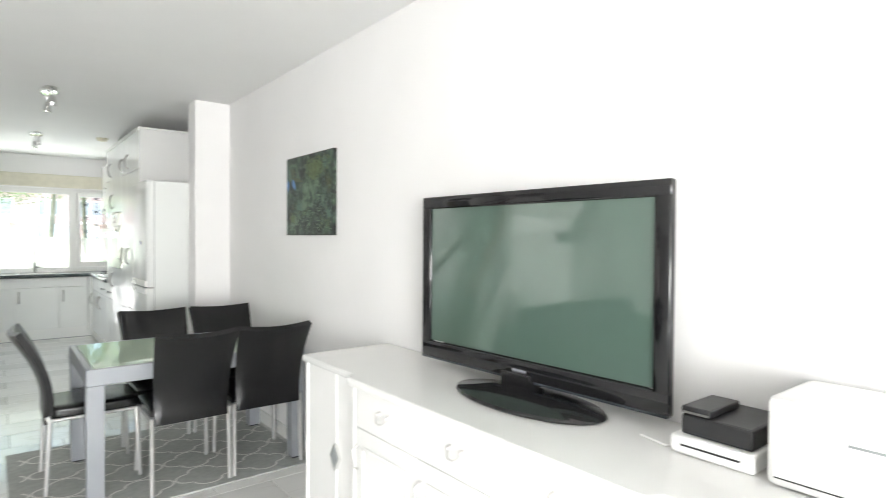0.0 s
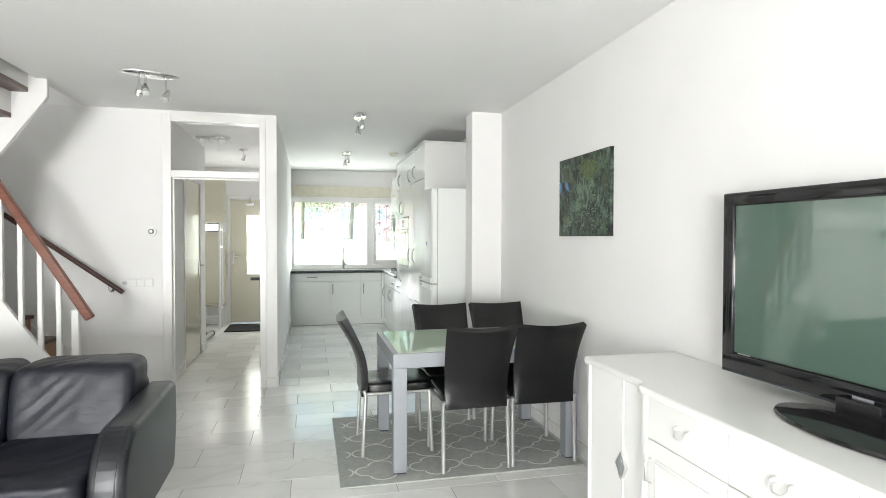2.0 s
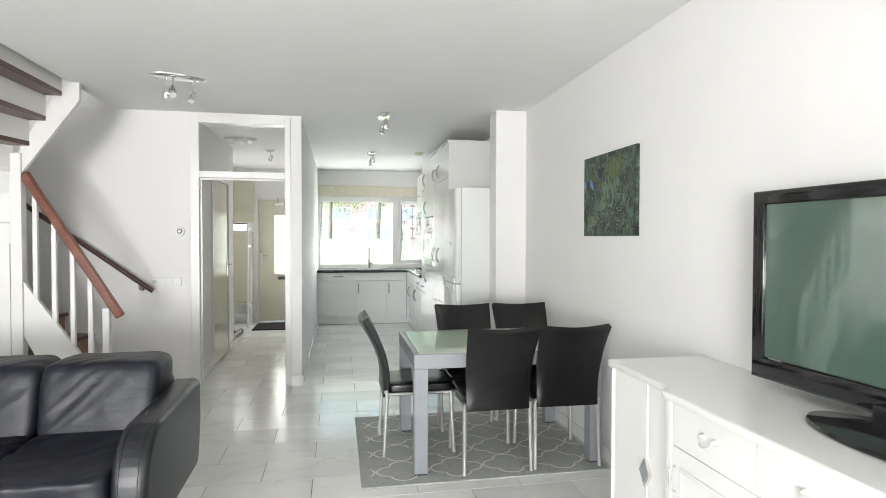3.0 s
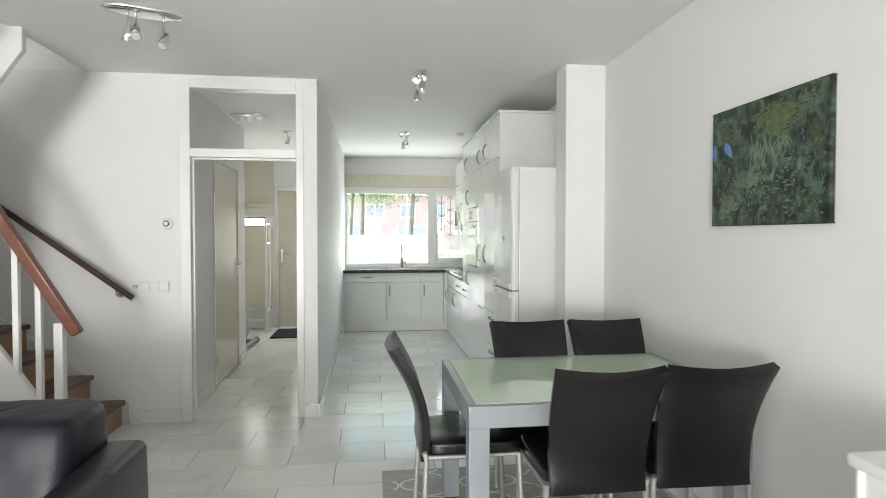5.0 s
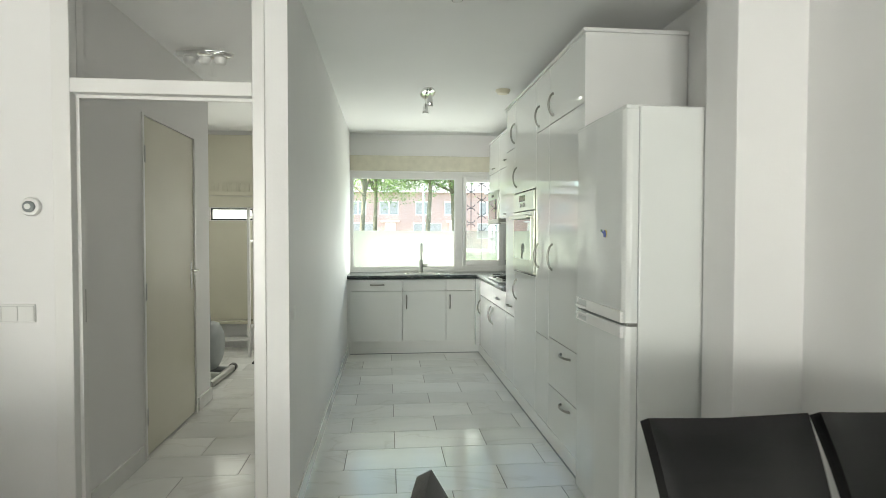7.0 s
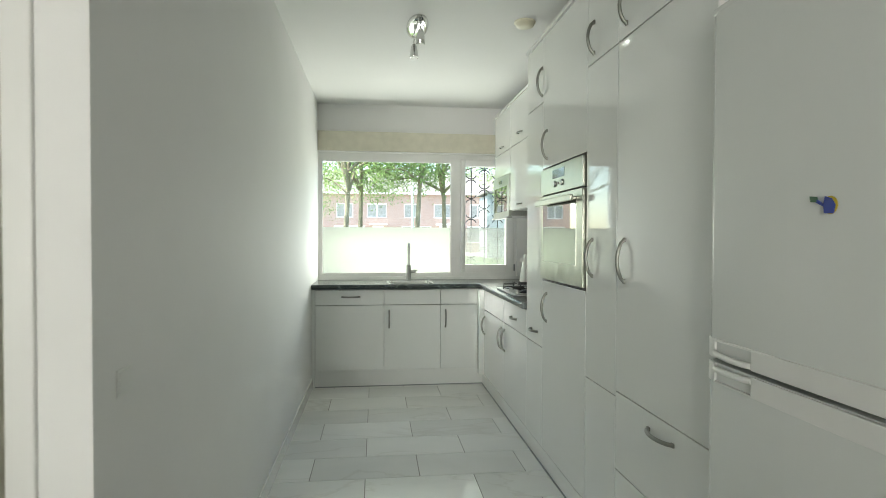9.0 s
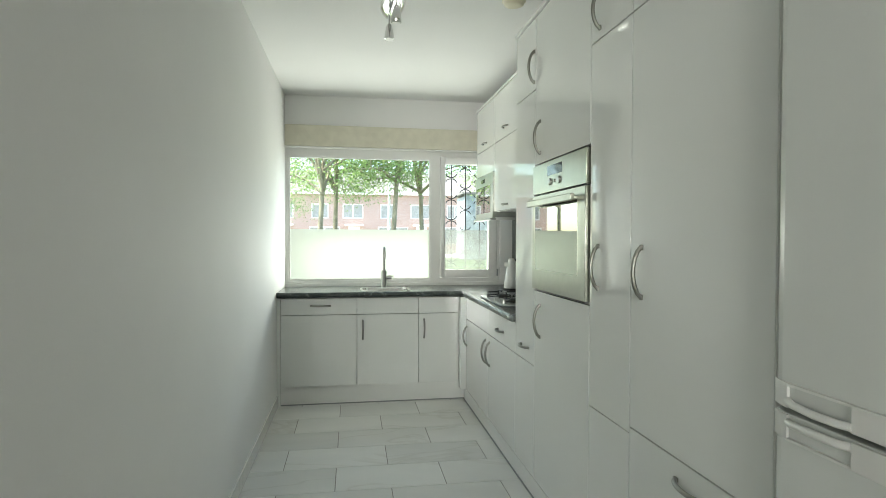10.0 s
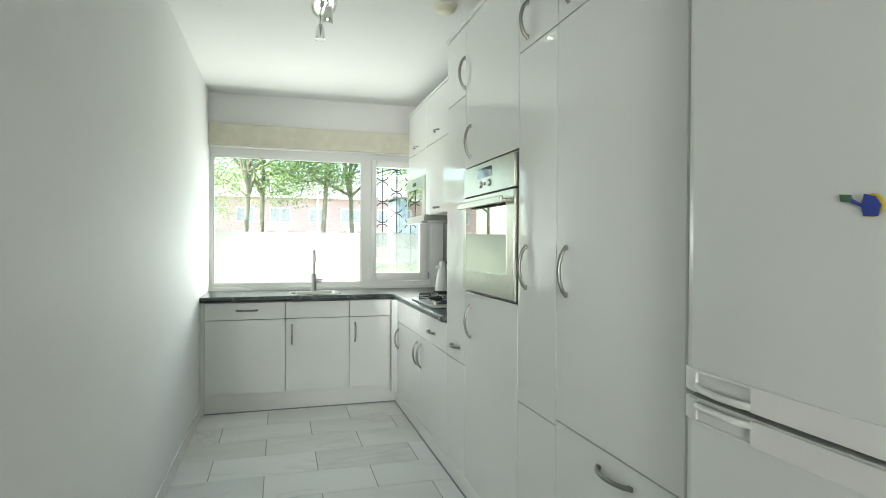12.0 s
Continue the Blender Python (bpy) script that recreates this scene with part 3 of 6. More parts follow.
# ---------------------------------------------------------------- living room door frame with fanlight
door_1 = thing("door_1", "white door frame with a glazed fanlight above it", "door frame", kind="structure")
part("left_jamb", B((-1.345, YP - 0.012, 0, -1.27, YP + 0.112, 2.525), bevel=0.004), "trim", door_1)
part("right_jamb", B((-0.513, YP - 0.010, 0, -0.459, YP + 0.112, 2.525), bevel=0.004), "trim", door_1)
part("head", B((-1.27, YP - 0.012, 2.456, -0.513, YP + 0.112, 2.525), bevel=0.004), "trim", door_1)
part("transom", B((-1.27, YP - 0.012, 1.954, -0.513, YP + 0.112, 2.016), bevel=0.004), "trim", door_1)
pane = part("fanlight_pane", B((-1.27, YP + 0.045, 2.016, -0.513, YP + 0.051, 2.456)), "glass", door_1, "clear fanlight glass")
pane.visible_shadow = False
part("stop", B((-1.27, YP + 0.035, 0, -1.255, YP + 0.06, 1.954), (-1.255, YP + 0.035, 1.94, -0.513, YP + 0.06, 1.954)), "trim", door_1)
part("strike_plate", B((-1.269, YP + 0.066, 0.95, -1.266, YP + 0.09, 1.10), bevel=0.001), "steel", door_1)

door_2 = thing("door_2", "cream painted hall door standing open against the wall", "door", kind="structure")
leaf = part("leaf", B((-0.517, YP + 0.118, 0.008, -0.479, YP + 0.93, 1.945), bevel=0.003), "trim", door_2)
for z in (0.22, 0.98, 1.72):
    part("hinge", rod(B((-0.5125, YP + 0.080, z - 0.05, -0.5105, YP + 0.117, z + 0.05)), [(-0.521, YP + 0.117, z - 0.055), (-0.521, YP + 0.117, z + 0.055)], 0.007), "steel", door_2)

# ---------------------------------------------------------------- stairs
RISE = 0.187


def staircase():
    st = thing("staircase", "winding staircase with dark treads, white strings and balusters", "staircase")
    # lower flight, straight steps that begin to wind
    xs = [-1.755, -1.965, -2.17, -2.38]
    lean = [0.0, -0.03, -0.10, -0.18]
    for i, (x, k) in enumerate(zip(xs, lean)):
        z = RISE * (i + 1)
        xn = xs[i + 1] if i + 1 < len(xs) else -2.6
        kn = lean[i + 1] if i + 1 < len(lean) else -0.25
        part("riser", prism(bmesh.new(), [(x, YP - 0.03), (x - 0.02, YP - 0.03), (x + k - 0.02, WY + 0.03), (x + k, WY + 0.03)][::-1], z - RISE, z - 0.035), "riser", st)
        part("tread", prism(bmesh.new(), [(x + 0.03, YP - 0.03), (xn - 0.02, YP - 0.03), (xn + kn - 0.02, WY + 0.03), (x + k + 0.03, WY + 0.03)][::-1], z - 0.035, z, bevel=0.006), "tread", st)
    # wall string
    part("wall_string", prism(bmesh.new(), [(-1.715, 0.0), (-1.715, 0.16), (-2.75, 0.16 + 1.035 * 0.75), (-2.75, 0.0)], 0, 0.03, pose(0, YP - 0.0, 0, 90, 0, 0)), "trim", st)
    # inner string, steep round the turn
    slope = 1.475
    low = lambda x: 0.205 + (-1.72 - x) * slope
    part("inner_string", prism(bmesh.new(), [(-1.70, 0.0), (-1.70, 0.22), (-2.30, low(-2.30) + 0.04), (-2.30, low(-2.30) - 0.36), (-1.95, 0.0)], -0.02, 0.02, pose(0, WY - 0.01, 0, 90, 0, 0), bevel=0.003), "trim", st)
    part("newel", B((-1.762, WY - 0.035, 0, -1.712, WY + 0.015, 0.875), bevel=0.006), "trim", st)
    for x in (-1.846, -1.965, -2.087, -2.211):
        top = 0.80 + (-1.66 - x) * 1.66
        part("baluster", B((x - 0.016, WY - 0.026, low(x) - 0.03, x + 0.016, WY + 0.006, top), bevel=0.003), "trim", st)
    way = Vector((-0.639, 0, 1.063)).normalized()
    rail = bmesh.new()
    box(rail, -0.01, -0.028, -0.032, 1.24, 0.028, 0.032, bevel=0.012)
    rail.transform(Matrix.Translation((-1.645, WY - 0.012, 0.815)) @ Matrix.Rotation(math.atan2(1.063, 0.639), 4, "Y") @ Matrix.Rotation(math.pi, 4, "Z"))
    part("banister", rail, "rail_red", st, "red-brown varnished hardwood banister")
    part("turn_post", B((-2.36, WY - 0.05, 0, -2.285, WY + 0.025, 2.02), bevel=0.005), "trim", st)
    # upper winders and flight, seen from below
    fan = [86, 68, 48, 28, 12, 3, 0]
    for i, a in enumerate(fan):
        z = 1.36 + i * RISE
        x = -2.36 + max(0, i - 3) * 0.108
        c, s = math.cos(radians(a)), math.sin(radians(a))
        b_ = fan[min(i + 1, 6)]
        nx = -2.36 + max(0, i - 2) * 0.108 + 0.02
        L = 0.86
        o = [(x, WY - 0.03), (x - s * L, WY - 0.03 - c * L), (nx - math.sin(radians(b_)) * L, WY - 0.03 - math.cos(radians(b_)) * L), (nx, WY - 0.03)]
        part("tread", prism(bmesh.new(), o, z + RISE - 0.035, z + RISE, bevel=0.004), "tread" if i > 2 else "trim", st)
        part("riser", prism(bmesh.new(), [o[0], o[1], (o[1][0] + 0.018, o[1][1]), (o[0][0] + 0.018, o[0][1])], z, z + RISE - 0.036), "trim", st)
    part("upper_string", prism(bmesh.new(), [(-2.30, 1.86), (-2.30, 2.06), (-1.985, 2.60), (-1.90, 2.60), (-1.90, 2.42)], -0.02, 0.02, pose(0, WY - 0.012, 0, 90, 0, 0), bevel=0.003), "trim", st)
    part("under_panel", B((XL, WY - 0.06, 0, -2.36, WY - 0.04, 1.36), bevel=0.002), "trim", st)
    part("panel_batten", B((-2.50, WY - 0.068, 0, -2.485, WY - 0.061, 1.36)), "trim", st)
    return st


staircase()

# wall rail
wall_rail = thing("wall_handrail", "dark round hardwood handrail fixed to the stair wall", "handrail")
part("rail", rod(bmesh.new(), [(-1.648, 5.60, 0.928), (-1.665, 5.60, 0.94), (-2.9, 5.60, 1.864)], 0.021, 14), "rail_dark", wall_rail)
for x in (-1.76, -2.6):
    z = 0.928 + (-1.648 - x) * 0.7477
    part("bracket", lathe(rod(bmesh.new(), [(x, YP - 0.01, z - 0.06), (x, 5.61, z - 0.06), (x, 5.60, z - 0.02)], 0.007, 8), [(0.0, 0), (0.028, 0), (0.026, 0.012), (0.0, 0.014)], 20, pose(x, YP, z - 0.06, 90)), "chrome", wall_rail)

# switches, thermostat
sockets = thing("socket_strip", "white row of a wall socket and three switches", "wall socket")
part("frame", B((-1.69, YP - 0.010, 0.966, -1.425, YP, 1.044), bevel=0.003), "white_plastic", sockets)
for i, x in enumerate((-1.657, -1.591, -1.525, -1.459)):
    if i == 0:
        part("socket_insert", lathe(bmesh.new(), [(0.0, 0.004), (0.018, 0.004), (0.022, 0.013), (0.026, 0.013), (0.028, 0.0), (0.0, 0.0)][::-1], 24, pose(x, YP, 1.005, 90)), "white_plastic", sockets)
        # flat grey disc in place of the shade inside the socket
        part("socket_well_shade", lathe(bmesh.new(), [(0.0, 0.0102), (0.019, 0.0102), (0.019, 0.0112), (0.0, 0.0112)], 24, pose(x, YP, 1.005, 90)), "gap_shade", sockets)
        for dx in (-0.009, 0.009):
            part("socket_hole", lathe(bmesh.new(), [(0.0, 0), (0.0035, 0), (0.0035, 0.0145), (0, 0.0145)], 10, pose(x + dx, YP, 1.005, 90)), "black", sockets)
    else:
        # grey sheet draws the shadow line round the rocker
        part("rocker_gap_shade", B((x - 0.0318, YP - 0.0112, 0.9725, x + 0.0318, YP - 0.0102, 1.0375)), "gap_shade", sockets)
        part("rocker", B((x - 0.0305, YP - 0.015, 0.974, x + 0.0305, YP - 0.0113, 1.036), bevel=0.0015), "white_plastic", sockets)
stat = thing("thermostat", "round white room thermostat with a grey dial", "thermostat")
part("base", lathe(bmesh.new(), [(0, 0), (0.040, 0), (0.041, 0.012), (0.036, 0.02), (0, 0.021)], 32, pose(-1.434, YP, 1.463, 90)), "white_plastic", stat)
part("dial", lathe(bmesh.new(), [(0, 0.018), (0.024, 0.018), (0.024, 0.030), (0.02, 0.034), (0, 0.034)], 28, pose(-1.434, YP, 1.463, 90)), "grey_plastic", stat)
part("dial_cap", lathe(bmesh.new(), [(0, 0.03), (0.013, 0.03), (0.012, 0.037), (0, 0.038)], 20, pose(-1.434, YP, 1.463, 90)), "white_plastic", stat)
sw = thing("light_switch", "white light switch on the kitchen wall", "light switch")
part("plate", B((KL, 5.778, 0.945, KL + 0.003, 5.853, 1.005), bevel=0.001), "white_plastic", sw)
part("rocker", B((KL + 0.0028, 5.788, 0.952, KL + 0.005, 5.843, 0.998), bevel=0.001), "white_plastic", sw)

# ---------------------------------------------------------------- ceiling lamps


def spot_head(parent, x, y, z, yaw, pitch):
    """A chrome stem and bell-shaped spot."""
    stem = part("stem", rod(bmesh.new(), [(x, y, CEIL - 0.02), (x, y, z + 0.045)], 0.006, 10), "chrome", parent)
    m = Matrix.Translation((x, y, z)) @ Matrix.Rotation(radians(yaw), 4, "Z") @ Matrix.Rotation(radians(pitch), 4, "X")
    head = part("spot_head", lathe(bmesh.new(), [(0.0, 0.05), (0.012, 0.05), (0.016, 0.04), (0.022, 0.012), (0.028, -0.03), (0.026, -0.034), (0, -0.03)][::-1], 22, m), "chrome", parent)
    part("bulb", lathe(bmesh.new(), [(0.0, -0.036), (0.021, -0.036), (0.021, -0.029), (0.0, -0.029)], 18, m), "white_plastic", parent)
    return stem, head


def ceiling_spot(x, y, rx, ry, turn, heads, label):
    lamp = thing("ceiling_spotlight", label, "ceiling lamp")
    m = Matrix.Translation((x, y, CEIL)) @ Matrix.Rotation(radians(turn), 4, "Z")
    part("ceiling_plate", lathe(bmesh.new(), [(0.0, -0.022), (0.6, -0.021), (0.9, -0.014), (1.0, -0.004), (1.0, 0.0), (0.0, 0.0)], 40, m, rx, ry), "chrome", lamp)
    for hx, hy, drop, yaw, pitch in heads:
        p = m @ Vector((hx, hy, 0))
        spot_head(lamp, p.x, p.y, CEIL - drop, yaw, pitch)
    return lamp


ceiling_spot(-1.14, 4.50, 0.19, 0.075, 20, [(-0.07, 0, 0.13, 40, 15), (-0.03, -0.01, 0.115, 200, 30), (0.10, 0, 0.14, 150, 28)], "chrome oval ceiling lamp with three small spots")
ceiling_spot(0.403, 5.53, 0.066, 0.20, 0, [(0.01, -0.10, 0.10, 10, 8), (-0.01, 0.10, 0.12, 180, 6)], "oval chrome ceiling spot with two small heads")
ceiling_spot(0.427, 7.91, 0.066, 0.20, 0, [(0.012, -0.10, 0.10, 10, 8), (-0.012, 0.10, 0.12, 180, 6)], "oval chrome kitchen ceiling spot with two small heads")
ceiling_spot(-0.89, 7.86, 0.055, 0.055, 0, [(0, 0, 0.11, 60, 30)], "small chrome ceiling spot in the hall")
hall_lamp = thing("hall_ceiling_lamp", "flush oval hall lamp with bright chrome and glass facets", "ceiling lamp")
part("plate", lathe(bmesh.new(), [(0.0, -0.03), (0.7, -0.028), (0.95, -0.016), (1.0, 0.0), (0, 0)], 40, pose(-1.13, 7.03, CEIL), 0.19, 0.08), "chrome", hall_lamp)
for dx in (-0.1, 0.0, 0.1):
    part("glass_shade", lathe(bmesh.new(), [(0.0, -0.075), (0.03, -0.07), (0.042, -0.045), (0.036, -0.028), (0, -0.027)], 20, pose(-1.13 + dx, 7.03, CEIL)), "white_plastic", hall_lamp)
smoke = solo("smoke_detector", lathe(bmesh.new(), [(0, -0.035), (0.03, -0.035), (0.05, -0.028), (0.056, -0.012), (0.062, -0.010), (0.062, 0), (0, 0)], 36, pose(1.045, 7.75, CEIL)), "ivory_plastic", "yellowed round smoke detector on the ceiling", "smoke detector")

# ---------------------------------------------------------------- hall
closet = thing("door_3", "cream glossy closet door, closed, with chrome lever handle", "door", kind="structure")
part("door_leaf", B((-1.392, 6.585, 0.012, -1.352, 7.445, 2.045), bevel=0.003), "cream", closet)
part("casing", B((-1.45, 6.56, 0, -1.341, 6.583, 2.06), (-1.45, 7.447, 0, -1.341, 7.47, 2.06), (-1.45, 6.583, 2.047, -1.341, 7.447, 2.06)), "trim", closet)
for z in (0.25, 1.0, 1.82):
    part("hinge", rod(B((-1.3515, 6.585, z - 0.05, -1.3495, 6.62, z + 0.05)), [(-1.344, 6.584, z - 0.05), (-1.344, 6.584, z + 0.05)], 0.007), "steel", closet)
handle = part("handle_plate", B((-1.352, 7.36, 0.94, -1.344, 7.39, 1.14), bevel=0.003), "chrome", closet)
part("lever", rod(bmesh.new(), [(-1.345, 7.375, 1.08), (-1.30, 7.375, 1.08), (-1.297, 7.36, 1.08), (-1.297, 7.26, 1.08)], 0.008, 10), "chrome", closet)

# the leaf's cream colour holds the shade of a door lit from behind
door_4 = thing("door_4", "front door toned cream for backlit shade, with a tall frosted glass strip", "door", kind="structure")
bm = bmesh.new()
pierced(bm, "x", -1.33, -0.61, YF + 0.03, YF + 0.075, 0.01, 2.03, [(-1.075, -0.765, 0.80, 1.78)])
part("door_leaf", bm, "cream", door_4)
part("frame", B((-1.385, YF + 0.005, 0, -1.332, YF + 0.10, 2.10), (-0.608, YF + 0.005, 0, -0.555, YF + 0.10, 2.10), (-1.332, YF + 0.005, 2.033, -0.608, YF + 0.10, 2.10), bevel=0.003), "trim", door_4)
p = part("glass_strip", B((-1.075, YF + 0.048, 0.80, -0.765, YF + 0.056, 1.78)), "film", door_4, "bright frosted glass strip")
p.visible_shadow = False
part("letter_slot", B((-1.02, YF + 0.022, 0.70, -0.83, YF + 0.031, 0.75), bevel=0.003), "black", door_4)
part("handle_plate", B((-1.30, YF + 0.022, 0.95, -1.27, YF + 0.031, 1.17), bevel=0.003), "chrome", door_4)
part("lever", rod(bmesh.new(), [(-1.285, YF + 0.03, 1.10), (-1.285, YF - 0.02, 1.10), (-1.275, YF - 0.025, 1.10), (-1.175, YF - 0.025, 1.10)], 0.009, 10), "chrome", door_4)
part("door_closer", rod(B((-1.085, YF - 0.01, 1.93, -0.945, YF + 0.028, 1.98), bevel=0.006), [(-1.015, YF, 1.975), (-1.015, YF, 2.07)], 0.008), "steel", door_4)

mat_ = solo("door_mat", B((-1.31, 9.02, 0.001, -0.56, 9.72, 0.016), bevel=0.004), "mat", "black ribbed doormat before the front door", "doormat")

slot = thing("window_3", "narrow horizontal slot window in the hall", "window", kind="structure")
part("frame", B((-1.98, YF + 0.02, 1.505, -1.50, YF + 0.09, 1.52), (-1.98, YF + 0.02, 1.63, -1.50, YF + 0.09, 1.645), (-1.98, YF + 0.02, 1.52, -1.965, YF + 0.09, 1.63), (-1.515, YF + 0.02, 1.52, -1.50, YF + 0.09, 1.63)), "lens", slot)
p = part("pane", B((-1.965, YF + 0.05, 1.52, -1.515, YF + 0.056, 1.63)), "film", slot)
p.visible_shadow = False

cup = thing("meter_cupboard", "cream panelled meter cupboard front with a slatted vent", "cupboard")
part("upper_panel", B((-2.19, YF - 0.03, 1.79, -1.40, YF - 0.004, 2.50), bevel=0.003), "cream", cup)
part("lower_panel", B((-2.19, YF - 0.022, 0.30, -1.40, YF - 0.004, 1.495), bevel=0.003), "cream", cup)
part("mid_panel", B((-2.19, YF - 0.022, 1.655, -1.40, YF - 0.004, 1.784), bevel=0.002), "cream", cup)
for i in range(14):
    part("vent_slat", B((-2.10 + i * 0.05, YF - 0.040, 1.84, -2.075 + i * 0.05, YF - 0.031, 1.94), bevel=0.002), "cream", cup)
bench = thing("shoe_bench", "low cream bench with a lower rail in the hall recess", "bench")
part("seat", B((-2.19, YF - 0.16, 0.30, -1.42, YF - 0.03, 0.335), bevel=0.004), "cream", bench)
part("rail", B((-2.15, YF - 0.15, 0.10, -1.46, YF - 0.12, 0.15), bevel=0.004), "trim", bench)
for x in (-2.15, -1.49):
    part("leg", B((x, YF - 0.15, 0, x + 0.04, YF - 0.11, 0.30), bevel=0.003), "trim", bench)
rack = thing("coat_rack", "slim white upright rack with crossbars", "coat rack")
for y in (9.36, 9.62):
    part("upright", B((-1.43, y, 0, -1.40, y + 0.03, 1.62), bevel=0.004), "trim", rack)
for z in (0.30, 1.25, 1.52):
    part("crossbar", B((-1.427, 9.39, z, -1.403, 9.62, z + 0.03), bevel=0.003), "trim", rack)

train = thing("exercise_bike", "grey home trainer with a round flywheel casing, partly behind the corner", "exercise bike")
part("flywheel_casing", lathe(bmesh.new(), [(0, -0.07), (0.17, -0.07), (0.22, -0.04), (0.23, 0.0), (0.22, 0.04), (0.17, 0.07), (0, 0.07)], 40, pose(-1.575, 8.60, 0.285, 0, 90, 0)), "grey_plastic", train)
part("front_foot", rod(bmesh.new(), [(-1.45, 8.10, 0.04), (-1.435, 8.45, 0.04), (-1.425, 8.74, 0.04)], 0.033, 14), "steel", train)
part("foot_cap", lathe(bmesh.new(), [(0, 0), (0.038, 0), (0.040, 0.05), (0.034, 0.06), (0, 0.06)], 18, pose(-1.425, 8.72, 0.04, -90)), "black", train)
part("upright", rod(bmesh.new(), [(-1.62, 8.62, 0.5), (-1.66, 8.62, 1.15)], 0.03, 12), "grey_plastic", train)
part("base_beam", rod(bmesh.new(), [(-1.62, 8.62, 0.06), (-1.44, 8.62, 0.045)], 0.03, 12), "grey_plastic", train)

# ---------------------------------------------------------------- dining corner
rug = thing("dining_rug", "grey low-pile rug with a cream trellis pattern under the table", "rug")
RX0, RX1, RY0, RY1 = 0.105, 1.60, 3.35, 4.60
part("woven_field", B((RX0, RY0, 0.001, RX1, RY1, 0.011), bevel=0.003), "rug", rug)


def trellis():
    """Rows of four-lobed cells that touch tip to tip, clipped to the rug."""
    bm = bmesh.new()
    px, py, w, rim = 0.327, 0.285, 0.013, 0.045
    inside = lambda p: RX0 + rim < p[0] < RX1 - 0.006 and RY0 + rim < p[1] < RY1 - 0.006
    for i in range(-1, 5):
        for j in range(-1, 5):
            cx, cy = RX0 + 0.255 + i * px, RY0 + 0.19 + j * py
            for turn in range(4):
                c, q = (1, 0, -1, 0)[turn], (0, 1, 0, -1)[turn]
                z = 0.0125 + 0.0003 * (turn % 2)
                rows = []
                for k in range(15):
                    a = math.pi * (k / 14 - 0.5)
                    pair = []
                    for inset in (0.0, w):
                        u, v = px / 4 - inset, py / 4 - inset
                        la, lb = math.cos(a), math.sin(a)
                        ox, oy = (c * la - q * lb) * u, (q * la + c * lb) * v
                        pair.append((cx + c * px / 4 + ox, cy + q * py / 4 + oy))
                    rows.append(pair)
                for (p0, p1), (q0, q1) in zip(rows, rows[1:]):
                    if inside(p0) and inside(p1) and inside(q0) and inside(q1):
                        bm.faces.new([bm.verts.new((*p, z)) for p in (p0, q0, q1, p1)])
    for f in bm.faces:
        if f.normal.z < 0:
            f.normal_flip()
    return bm


part("trellis_pattern", trellis(), "rug_line", rug, "cream trellis lines woven into the pile")

table = thing("dining_table", "silver metal dining table with a pale green glass top", "dining table")
TX0, TX1, TY0, TY1, TZ = 0.415, 1.595, 3.448, 4.29, 0.725
part("glass_top", B((TX0 + 0.035, TY0 + 0.035, TZ - 0.012, TX1 - 0.035, TY1 - 0.035, TZ + 0.001), bevel=0.002), "green_glass", table, "pale green frosted glass top")
part("apron", B((TX0, TY0, TZ - 0.085, TX1, TY0 + 0.034, TZ), bevel=0.003), "alu", table)
part("apron", B((TX0, TY1 - 0.034, TZ - 0.085, TX1, TY1, TZ), bevel=0.003), "alu", table)
part("apron", B((TX0, TY0 + 0.034, TZ - 0.085, TX0 + 0.034, TY1 - 0.034, TZ), bevel=0.003), "alu", table)
part("apron", B((TX1 - 0.034, TY0 + 0.034, TZ - 0.085, TX1, TY1 - 0.034, TZ), bevel=0.003), "alu", table)
part("underframe", B((TX0 + 0.03, TY0 + 0.03, TZ - 0.03, TX1 - 0.03, TY1 - 0.03, TZ - 0.014)), "alu", table)
for x in (TX0 + 0.002, TX1 - 0.082):
    for y in (TY0 + 0.002, TY1 - 0.082):
        leg = part("leg", B((x, y, 0.020, x + 0.08, y + 0.08, TZ - 0.086), bevel=0.003), "alu", table)
        part("foot", B((x + 0.004, y + 0.004, 0.0115, x + 0.076, y + 0.076, 0.020)), "black", leg)


